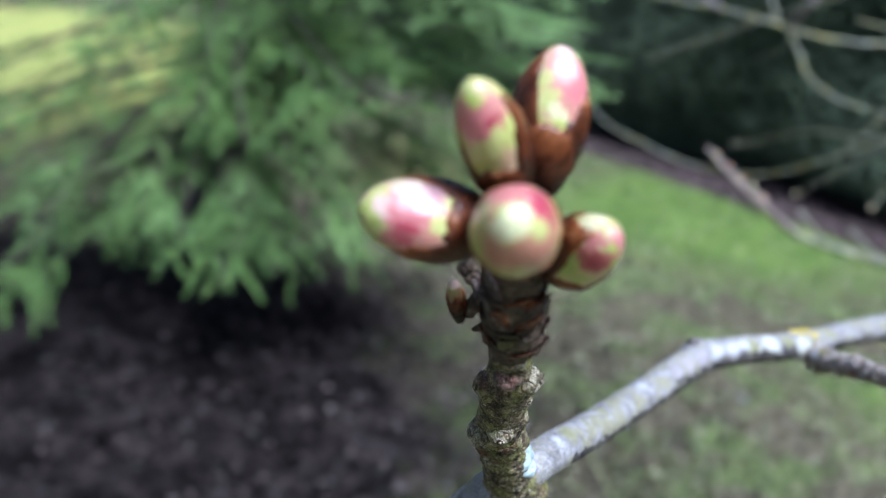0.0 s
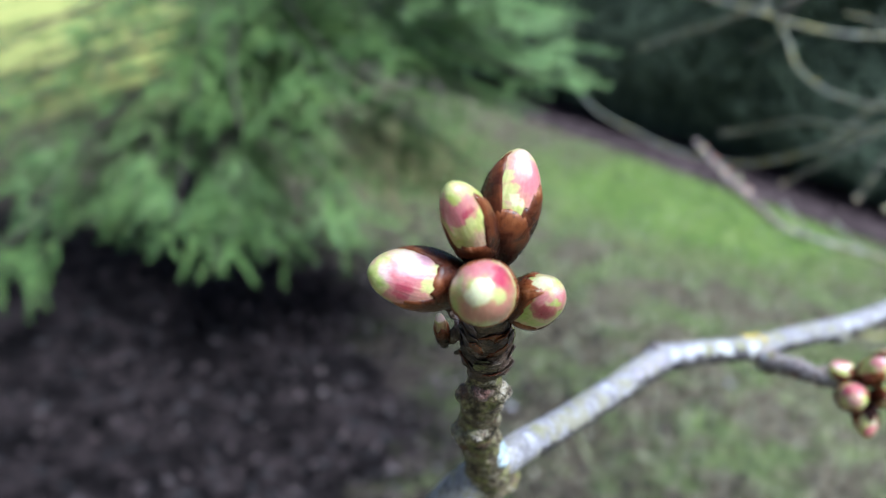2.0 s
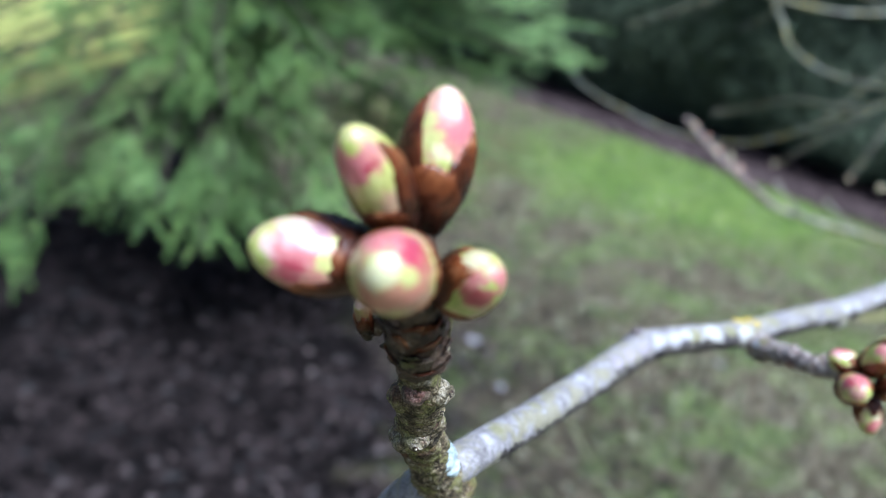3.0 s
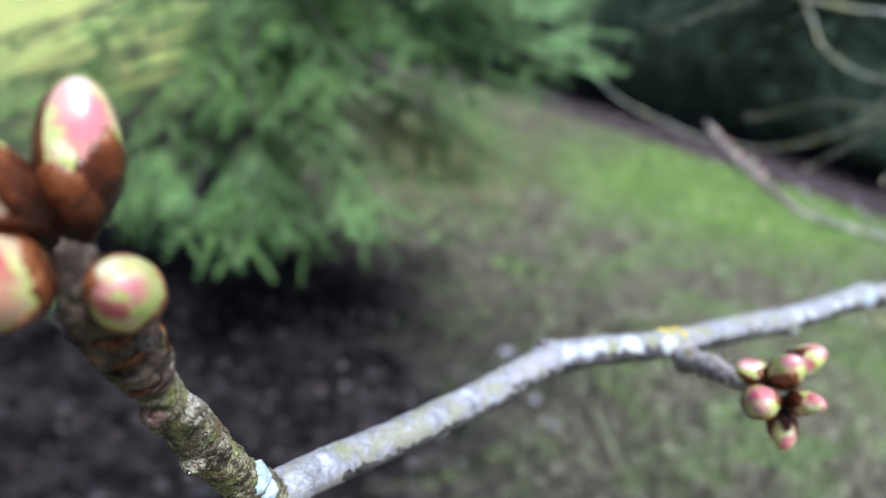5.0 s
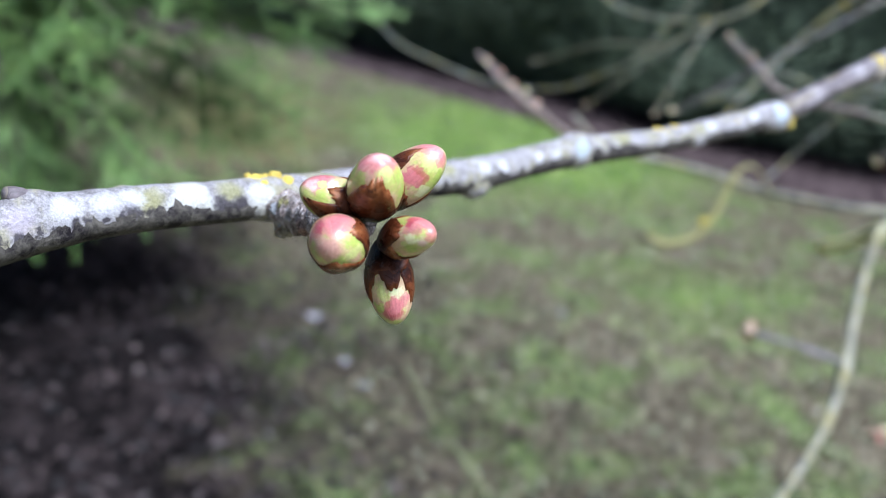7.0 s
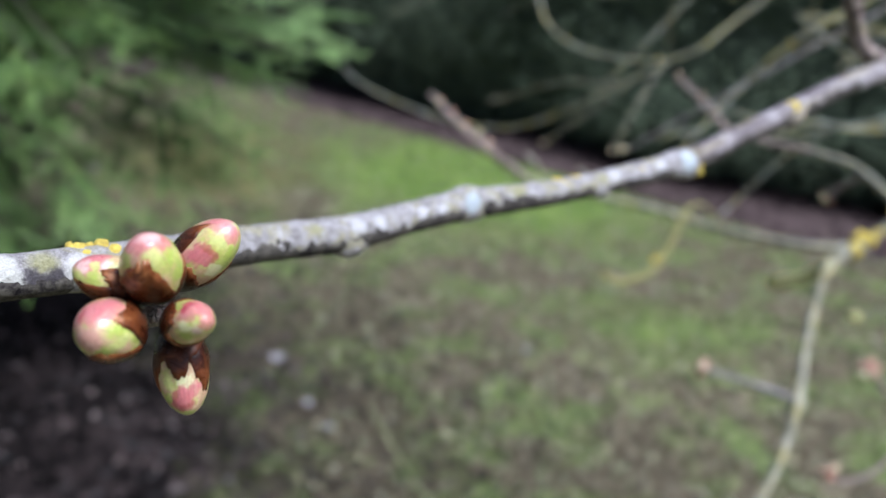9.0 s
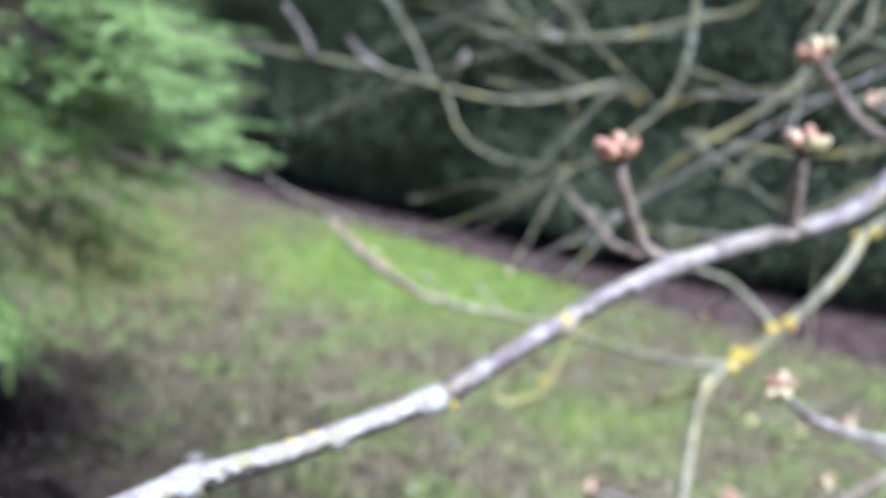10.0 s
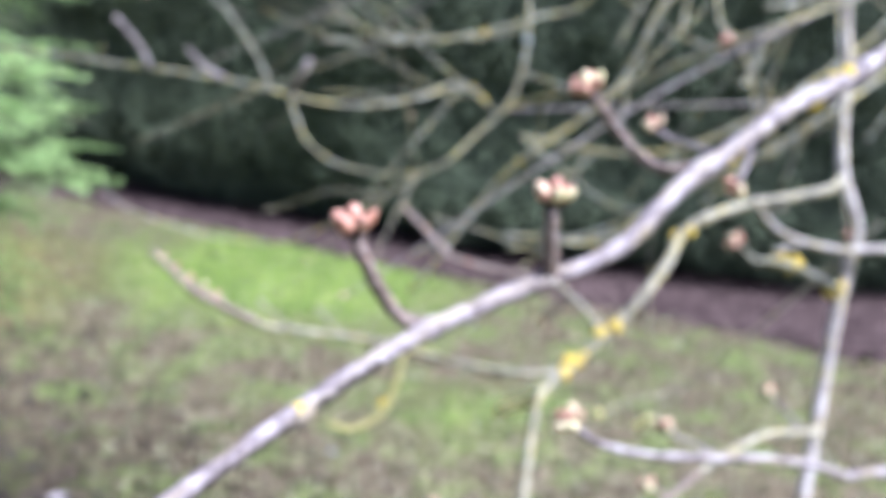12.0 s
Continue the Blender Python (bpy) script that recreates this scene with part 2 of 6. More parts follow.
def flesh_material(spots):
    """Swollen inner bud: yellow-green, with sharp-edged pink, red and cream fields (place, radius, colour) where inner
    scales overlap; some cream and light fields paint highlights.
    """
    m, n, l, b = material("bud_flesh", 0.30, 0.5)
    uv = n.new("ShaderNodeUVMap").outputs[0]
    ob = n.new("ShaderNodeTexCoord").outputs["Object"]
    shift = ob
    for scale, reach in ((330, 0.0032), (1500, 0.0011)):
        warp = n.new("ShaderNodeTexNoise")
        warp.inputs["Scale"].default_value, warp.inputs["Detail"].default_value = scale, 3
        l.new(ob, warp.inputs["Vector"])
        centred = n.new("ShaderNodeVectorMath")
        centred.operation = "SUBTRACT"
        l.new(warp.outputs["Color"], centred.inputs[0])
        centred.inputs[1].default_value = (0.5, 0.5, 0.5)
        add = n.new("ShaderNodeVectorMath")
        add.operation = "MULTIPLY_ADD"
        l.new(centred.outputs[0], add.inputs[0])
        add.inputs[1].default_value = (reach, reach, reach)
        l.new(shift, add.inputs[2])
        shift = add.outputs[0]
    fine = noise_node(n, l, stretched(n, l, uv, (34, 2.2, 1)), 1.0, 4, 0.6)
    cloud = noise_node(n, l, ob, 800, 4, 0.6)
    col = ramp(n, l, cloud, [(0.3, GREEN), (0.52, (0.46, 0.46, 0.125)), (0.75, PALE)])
    col = mix(n, l, ramp(n, l, noise_node(n, l, ob, 300, 3, 0.6), [(0.46, 0.0), (0.60, 0.7)]), col, BLUSH)
    for place, radius, colour in spots:
        d = n.new("ShaderNodeVectorMath")
        d.operation = "DISTANCE"
        l.new(shift, d.inputs[0])
        d.inputs[1].default_value = tuple(place)
        f = calc(n, l, "DIVIDE", d.outputs["Value"], radius * (1.75 if colour in (WARM, BLUSH) else 1.75 if colour == PINK else 1.45 if colour == ROSE else 1.2 if colour in (LIGHT, LILAC) else 1.0))
        soft = colour in (WARM, BLUSH, LIGHT, LILAC)
        col = mix(n, l, ramp(n, l, f, [(0.40, 0.9), (1.0, 0.0)] if soft else [(0.30, 0.92), (0.84, 0.66), (0.98, 0.0)]), col, colour)
    streak = ramp(n, l, noise_node(n, l, stretched(n, l, uv, (26, 1.1, 1)), 1.7, 5, 0.7, 0.6), [(0.54, 0.0), (0.72, 0.42)])
    col = mix(n, l, streak, col, (0.50, 0.16, 0.14))
    pale = ramp(n, l, noise_node(n, l, stretched(n, l, uv, (20, 1.5, 1)), 2.3, 5, 0.7, 0.5), [(0.54, 0.0), (0.70, 0.34)])
    col = mix(n, l, pale, col, (0.68, 0.52, 0.40))
    col = mix(n, l, 0.28, col, ramp(n, l, fine, [(0.3, 0.32), (0.7, 0.68)]), "OVERLAY")
    col = mix(n, l, 0.35, col, ramp(n, l, noise_node(n, l, ob, 2300, 5, 0.75), [(0.32, 0.28), (0.68, 0.76)]), "OVERLAY")
    l.new(ramp(n, l, cloud, [(0.3, 0.26), (0.7, 0.44)]), b.inputs["Roughness"])
    l.new(col, b.inputs["Base Color"])
    b.inputs["Coat Weight"].default_value = 0.3
    b.inputs["Coat Roughness"].default_value = 0.28
    b.inputs["Subsurface Weight"].default_value = 0.12
    b.inputs["Subsurface Radius"].default_value = (0.0012, 0.0007, 0.0004)
    b.inputs["Subsurface Scale"].default_value = 1.0
    bump(n, l, b, calc(n, l, "ADD", fine, calc(n, l, "MULTIPLY", cloud, 0.6)), 0.3, 0.0003)
    return m


# coloured fields of each bud: turn from the viewer's side in degrees, height up the bud, radius as a share of its girth, colour
BLUSHES = {
    "plain": [(0, 0.4, 3.0, (0.17, 0.062, 0.030)), (0, 0.98, 1.0, LIGHT)],
    "a1": [(-22, 0.78, 0.48, PINK), (-48, 0.82, 0.34, PINK), (-8, 0.93, 0.42, BLUSH), (2, 0.88, 0.34, BLUSH), (-30, 0.88, 0.28, LIGHT), (-14, 0.97, 0.32, LIGHT), (2, 0.66, 0.36, PALE), (30, 0.78, 0.32, PALE), (-16, 0.60, 0.26, CREAM)],
    "b1": [(0, 0.84, 0.44, PINK), (51, 0.80, 0.46, PINK), (25, 0.80, 0.34, PINK), (-8, 0.80, 0.22, ROSE), (22, 0.95, 0.36, GREEN), (19, 0.62, 0.42, PALE), (-9, 0.70, 0.30, PALE), (55, 0.62, 0.3, GREEN), (47, 1.0, 0.30, PALE)],
    # c1, d1, e1: LIGHT and CREAM fields include painted highlights
    "c1": [(8, 0.66, 0.50, PINK), (36, 0.78, 0.36, PINK), (-12, 0.74, 0.36, PINK), (30, 0.73, 0.24, ROSE), (-36, 0.70, 0.52, LIGHT), (-40, 0.53, 0.42, LILAC), (54, 0.93, 0.46, PALE), (36, 0.92, 0.22, GREEN), (13, 0.50, 0.30, PALE), (-10, 0.90, 0.34, LIGHT)],
    "d1": [(173, 0.83, 0.44, WARM), (-119, 0.87, 0.40, PINK), (-150, 0.85, 0.38, PINK), (-82, 0.78, 0.34, ROSE), (-92, 0.88, 0.24, ROSE), (119, 0.86, 0.36, PALE), (85, 0.82, 0.32, PALE), (13, 0.82, 0.50, WARM), (45, 0.78, 0.46, WARM), (-30, 0.76, 0.46, WARM), (-13, 0.99, 0.40, CREAM), (-51, 0.89, 0.30, PALE), (70, 0.96, 0.32, CREAM)],
    "e1": [(78, 0.91, 0.40, CREAM), (36, 0.88, 0.36, CREAM), (-153, 0.97, 0.36, BLUSH), (-120, 0.92, 0.32, PINK), (-80, 0.94, 0.26, GREEN), (-28, 0.84, 0.27, ROSE), (-60, 0.83, 0.28, ROSE), (-45, 0.78, 0.22, ROSE), (-8, 0.93, 0.20, PINK), (-21, 0.65, 0.34, GREEN), (-55, 0.62, 0.32, GREEN)],
    "tl": [(-47, 0.82, 0.42, PINK), (-90, 0.85, 0.45, PINK), (-140, 0.8, 0.47, PINK), (-20, 0.92, 0.30, LIGHT), (-30, 0.66, 0.28, LIGHT), (0, 0.78, 0.33, GREEN), (-24, 0.80, 0.21, PALE), (15, 0.66, 0.26, PALE), (80, 0.8, 0.33, GREEN)],
    "tm": [(68, 0.93, 0.42, BLUSH), (-125, 0.96, 0.35, PINK), (125, 0.93, 0.38, PINK), (160, 0.97, 0.34, LIGHT), (46, 0.84, 0.31, GREEN), (-78, 0.85, 0.36, GREEN), (-82, 0.66, 0.38, GREEN), (-40, 0.93, 0.25, PALE), (90, 0.76, 0.28, GREEN)],
    "tr": [(-9, 0.62, 0.35, ROSE), (-1, 0.54, 0.28, PINK), (-14, 0.58, 0.21, PINK), (-13, 0.84, 0.36, PALE), (33, 0.95, 0.42, LIGHT), (62, 0.90, 0.28, PINK), (-30, 0.95, 0.26, PINK), (-58, 0.77, 0.36, GREEN), (-50, 0.56, 0.36, CREAM)],
    "ll": [(-121, 0.88, 0.40, PINK), (-161, 0.84, 0.40, PINK), (150, 0.82, 0.35, ROSE), (44, 0.97, 0.40, BLUSH), (90, 0.95, 0.33, BLUSH), (-51, 0.86, 0.38, GREEN), (-70, 0.93, 0.20, PALE), (27, 0.80, 0.38, GREEN), (-10, 0.82, 0.30, PALE), (85, 0.76, 0.31, PALE)],
    "lr": [(61, 0.86, 0.38, PINK), (100, 0.88, 0.40, PINK), (72, 0.80, 0.24, ROSE), (-5, 0.83, 0.44, CREAM), (-51, 0.93, 0.40, LIGHT), (150, 0.97, 0.28, PINK), (-48, 0.73, 0.38, GREEN), (-15, 0.70, 0.23, PALE)],
    "bt": [(-1, 0.82, 0.38, ROSE), (26, 0.73, 0.24, PINK), (12, 0.76, 0.24, PINK), (-28, 0.63, 0.31, PALE), (19, 0.60, 0.34, CREAM), (29, 0.97, 0.25, GREEN), (93, 0.86, 0.28, GREEN), (-55, 0.78, 0.31, GREEN), (50, 0.66, 0.21, PALE)],
}


def far_flesh_material():
    """Buds further off: peach and rose with cream and green tips."""
    m, n, l, b = material("bud_flesh_peach", 0.45, 0.4)
    ob = n.new("ShaderNodeTexCoord").outputs["Object"]
    a = calc(n, l, "ADD", calc(n, l, "MULTIPLY", noise_node(n, l, ob, 170, 4, 0.65, 0.5), 0.75), calc(n, l, "MULTIPLY", n.new("ShaderNodeObjectInfo").outputs["Random"], 0.25))
    l.new(ramp(n, l, a, [(0.32, (0.24, 0.11, 0.065)), (0.42, (0.47, 0.23, 0.175)), (0.50, (0.60, 0.39, 0.29)), (0.57, (0.68, 0.58, 0.38)), (0.70, (0.56, 0.56, 0.28))]), b.inputs["Base Color"])
    bump(n, l, b, a, 0.3, 0.0005)
    return m


FAR_FLESH = far_flesh_material()


def lichen_material(name, lo, hi):
    m, n, l, b = material(name, 0.85, 0.2)
    ob = n.new("ShaderNodeTexCoord").outputs["Object"]
    a = calc(n, l, "ADD", calc(n, l, "MULTIPLY", noise_node(n, l, ob, 900, 5, 0.75, 0.4), 0.5), calc(n, l, "MULTIPLY", noise_node(n, l, ob, 260, 4, 0.65), 0.5))
    l.new(ramp(n, l, a, [(0.40, lo), (0.58, hi)]), b.inputs["Base Color"])
    bump(n, l, b, a, 1.0, 0.0006)
    return m


YELLOW = lichen_material("lichen_yellow", (0.32, 0.23, 0.05), (0.70, 0.53, 0.10))
STRAW = lichen_material("withered_stem", (0.30, 0.31, 0.13), (0.55, 0.55, 0.30))
LEMON = lichen_material("lichen_lemon", (0.46, 0.42, 0.13), (0.74, 0.70, 0.36))
DULL = lichen_material("lichen_olive_yellow", (0.20, 0.185, 0.075), (0.43, 0.39, 0.16))
WHITE = lichen_material("lichen_white", (0.14, 0.135, 0.125), (0.46, 0.455, 0.49))
# dark crust colour for algae and painted underside shade
ALGAE_SHADE = lichen_material("dark_algae_and_shade", (0.016, 0.012, 0.015), (0.115, 0.10, 0.085))
BLUE = lichen_material("lichen_blue_grey", (0.26, 0.30, 0.30), (0.56, 0.62, 0.62))


def region(n, l, pos, cx, cy, rx, ry, wob, amount, inner, outer):
    """1 inside an uneven ellipse on the ground, 0 outside."""
    s = n.new("ShaderNodeSeparateXYZ")
    l.new(pos, s.inputs[0])
    dx = calc(n, l, "DIVIDE", calc(n, l, "SUBTRACT", s.outputs[0], cx), rx)
    dy = calc(n, l, "DIVIDE", calc(n, l, "SUBTRACT", s.outputs[1], cy), ry)
    d = calc(n, l, "SQRT", calc(n, l, "ADD", calc(n, l, "MULTIPLY", dx, dx), calc(n, l, "MULTIPLY", dy, dy)))
    d = calc(n, l, "ADD", d, calc(n, l, "MULTIPLY", calc(n, l, "SUBTRACT", wob, 0.5), amount))
    mr = n.new("ShaderNodeMapRange")
    mr.inputs[1].default_value, mr.inputs[2].default_value = inner, outer
    mr.inputs[3].default_value, mr.inputs[4].default_value = 1.0, 0.0
    l.new(d, mr.inputs[0])
    return mr.outputs[0]


def lawn_colour(n, l):
    """Mossy, thin lawn: bare litter-strewn soil by the conifer with the tree's shade in its colour, fresh grass along
    the bed, straw-coloured wear between, a sun-bright far lawn.
    """
    pos = n.new("ShaderNodeNewGeometry").outputs["Position"]
    wob = noise_node(n, l, pos, 2.6, 6, 0.72)
    mot = calc(n, l, "ADD", calc(n, l, "MULTIPLY", noise_node(n, l, pos, 3.2, 3, 0.6), 0.25), calc(n, l, "ADD", calc(n, l, "MULTIPLY", noise_node(n, l, pos, 9.0, 4, 0.7, 0.4), 0.4), calc(n, l, "MULTIPLY", noise_node(n, l, pos, 30.0, 5, 0.75), 0.38)))
    fine = noise_node(n, l, pos, 60.0, 4, 0.7)
    grit = noise_node(n, l, pos, 42.0, 5, 0.78)
    brown = ramp(n, l, grit, [(0.40, (0.036, 0.028, 0.019)), (0.50, (0.108, 0.085, 0.056)), (0.60, (0.27, 0.22, 0.15))])
    green = ramp(n, l, grit, [(0.40, (0.040, 0.053, 0.024)), (0.50, (0.122, 0.170, 0.046)), (0.60, (0.29, 0.335, 0.12))])
    grass = mix(n, l, ramp(n, l, noise_node(n, l, pos, 3.4, 6, 0.7, 0.3), [(0.47, 0.0), (0.60, 0.95)]), brown, green)
    grass = mix(n, l, ramp(n, l, noise_node(n, l, pos, 75.0, 3, 0.6), [(0.59, 0.0), (0.67, 0.75)]), grass, (0.50, 0.45, 0.34))
    grass = mix(n, l, 0.72, grass, ramp(n, l, noise_node(n, l, pos, 24.0, 5, 0.78, 0.15), [(0.38, 0.14), (0.62, 0.84)]), "OVERLAY")
    fresh = ramp(n, l, mot, [(0.38, (0.076, 0.106, 0.031)), (0.50, (0.145, 0.215, 0.048)), (0.62, (0.255, 0.315, 0.084))])
    straw = ramp(n, l, mot, [(0.40, (0.050, 0.042, 0.022)), (0.48, (0.125, 0.098, 0.052)), (0.54, (0.165, 0.155, 0.055)), (0.62, (0.27, 0.215, 0.125))])
    # soil taken near black: the canopy's shade is part of this colour
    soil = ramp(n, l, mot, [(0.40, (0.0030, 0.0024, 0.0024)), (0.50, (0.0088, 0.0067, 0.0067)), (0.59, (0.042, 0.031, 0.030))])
    # far lawn in a raised yellow colour that stands in for open sunlight
    sunlit_grass = ramp(n, l, mot, [(0.3, (0.28, 0.30, 0.07)), (0.6, (0.46, 0.44, 0.14)), (0.75, (0.55, 0.48, 0.26))])
    col = mix(n, l, region(n, l, pos, 1.60, 4.95, 1.32, 1.28, wob, 0.9, 0.55, 1.02), grass, fresh)
    col = mix(n, l, region(n, l, pos, -0.12, 5.2, 0.70, 1.25, wob, 1.5, 0.45, 1.05), col, straw)
    col = mix(n, l, calc(n, l, "MULTIPLY", region(n, l, pos, 1.72, 2.86, 0.55, 0.42, wob, 2.2, 0.0, 1.0), 0.65), col, fresh)
    col = mix(n, l, region(n, l, pos, -4.6, 7.6, 3.2, 4.4, wob, 0.5, 0.7, 1.0), col, sunlit_grass)
    # two fields of soil with the conifer's shade painted in
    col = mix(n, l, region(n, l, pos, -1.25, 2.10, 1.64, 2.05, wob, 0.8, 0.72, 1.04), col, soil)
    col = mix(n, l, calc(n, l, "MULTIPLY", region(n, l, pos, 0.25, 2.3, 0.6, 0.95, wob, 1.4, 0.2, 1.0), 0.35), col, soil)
    return mix(n, l, 0.5, col, ramp(n, l, fine, [(0.3, 0.3), (0.7, 0.72)]), "OVERLAY"), fine


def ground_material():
    m, n, l, b = material("lawn_and_shaded_soil", 0.95, 0.05)
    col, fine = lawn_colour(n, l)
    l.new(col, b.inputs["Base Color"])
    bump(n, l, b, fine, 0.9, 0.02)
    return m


def blade_material():
    m, n, l, b = material("grass_blade", 0.55, 0.3)
    col, _ = lawn_colour(n, l)
    rnd = n.new("ShaderNodeNewGeometry").outputs["Random Per Island"]
    col = mix(n, l, 0.22, col, ramp(n, l, rnd, [(0.0, (0.06, 0.07, 0.03)), (0.6, (0.13, 0.15, 0.06)), (1.0, (0.28, 0.24, 0.16))]))
    l.new(col, b.inputs["Base Color"])
    return m


def leaf_material(name, stops, rough=0.5, translucent=0.0):
    m, n, l, b = material(name, rough, 0.35)
    g = n.new("ShaderNodeNewGeometry")
    big = noise_node(n, l, g.outputs["Position"], 3.0, 3, 0.6)
    v = calc(n, l, "ADD", calc(n, l, "MULTIPLY", g.outputs["Random Per Island"], 0.5), calc(n, l, "MULTIPLY", big, 0.6))
    l.new(ramp(n, l, v, stops), b.inputs["Base Color"])
    return m


NEEDLE = leaf_material("conifer_leaf", [(0.22, (0.034, 0.061, 0.028)), (0.48, (0.108, 0.186, 0.054)), (0.70, (0.22, 0.335, 0.086)), (0.9, (0.34, 0.43, 0.13))], 0.55)
# brighter copy of the conifer leaf, for sunlit fronds and pale tips
NEEDLE_LIT = leaf_material("conifer_leaf_lit", [(0.25, (0.09, 0.160, 0.055)), (0.5, (0.29, 0.44, 0.155)), (0.8, (0.48, 0.62, 0.27))], 0.55)
HEDGE = leaf_material("hedge_leaf", [(0.15, (0.067, 0.086, 0.056)), (0.55, (0.116, 0.148, 0.092)), (0.9, (0.182, 0.225, 0.138))], 0.85)
# darker copy of the hedge leaf colour, for shade between the leaves
CORE = leaf_material("hedge_inner_shade", [(0.2, (0.020, 0.030, 0.021)), (0.8, (0.045, 0.056, 0.040))], 0.9)
# dead leaves darkened along with the soil, for shade under the conifer
SHADED_LITTER = leaf_material("dead_leaf", [(0.2, (0.006, 0.005, 0.005)), (0.6, (0.019, 0.013, 0.013)), (0.95, (0.075, 0.050, 0.046))], 0.7)
CLOVER = leaf_material("clover_and_moss", [(0.25, (0.014, 0.012, 0.010)), (0.42, (0.045, 0.042, 0.028)), (0.52, (0.11, 0.17, 0.05)), (0.64, (0.18, 0.23, 0.09)), (0.76, (0.36, 0.34, 0.22)), (0.84, (0.52, 0.49, 0.38))], 0.5)
LITTER_STRAW = leaf_material("straw_bit", [(0.2, (0.26, 0.23, 0.13)), (0.6, (0.42, 0.38, 0.24)), (0.95, (0.60, 0.56, 0.42))], 0.6)
LITTER_PALE = leaf_material("faded_leaf", [(0.2, (0.030, 0.022, 0.021)), (0.6, (0.070, 0.050, 0.047)), (0.95, (0.17, 0.13, 0.12))], 0.6)
PALE_LEAF = leaf_material("bleached_leaf", [(0.2, (0.20, 0.18, 0.19)), (0.8, (0.34, 0.31, 0.33))], 0.6)
TRUNK = leaf_material("rough_bark", [(0.2, (0.035, 0.026, 0.02)), (0.8, (0.10, 0.075, 0.06))], 0.9)
GRASS = blade_material()
GROUND = ground_material()


def mulch_material():
    m, n, l, b = material("bark_mulch", 0.9, 0.15)
    pos = n.new("ShaderNodeNewGeometry").outputs["Position"]
    a = noise_node(n, l, pos, 16, 6, 0.75)
    l.new(ramp(n, l, a, [(0.35, (0.016, 0.010, 0.010)), (0.5, (0.058, 0.038, 0.038)), (0.66, (0.16, 0.115, 0.112))]), b.inputs["Base Color"])
    bump(n, l, b, a, 1.0, 0.03)
    return m


MULCH = mulch_material()

# ---- shape helpers ----
def smooth_path(ctrl, step):
    """Catmull-Rom through (x, y, z, r) rows, resampled about every step metres."""
    c = np.array(ctrl, float)
    c = np.vstack([2 * c[0] - c[1], c, 2 * c[-1] - c[-2]])
    out = []
    for a, b, d, e in zip(c[:-3], c[1:-2], c[2:-1], c[3:]):
        k = max(2, int(np.linalg.norm((d - b)[:3]) / step))
        for t in np.arange(k) / k:
            out.append(0.5 * (2 * b + (d - a) * t + (2 * a - 5 * b + 4 * d - e) * t * t + (3 * b - a - 3 * d + e) * t ** 3))
    out.append(c[-2])
    return np.array(out)


def frames_along(p):
    """Tangent and two normals at each point, without twist."""
    t = np.gradient(p[:, :3], axis=0)
    t /= np.linalg.norm(t, axis=1)[:, None] + 1e-12
    side = np.cross(t[0], (0.0, 0.0, 1.0) if abs(t[0][2]) < 0.9 else (0.0, 1.0, 0.0))
    us, vs = [], []
    for k in t:
        side = side - k * (side @ k)
        side /= np.linalg.norm(side)
        us.append(side)
        vs.append(np.cross(k, side))
    return t, np.array(us), np.array(vs)


def mesh_object(name, verts, faces, mat, parent=None, uvs=None, label="", smooth=True):
    me = bpy.data.meshes.new(name)
    me.from_pydata([tuple(v) for v in verts], [], faces)
    if uvs is not None:
        layer = me.uv_layers.new(name="UVMap")
        idx = np.empty(len(me.loops), dtype=np.int32)
        me.loops.foreach_get("vertex_index", idx)
        layer.data.foreach_set("uv", np.asarray(uvs, dtype=np.float32)[idx].ravel())
    if smooth:
        me.polygons.foreach_set("use_smooth", [True] * len(me.polygons))
    me.materials.append(mat)
    me.update()
    ob = new(name, me)
    if parent:
        ob.parent = parent
    if label:
        tagged(ob, label)
    return ob


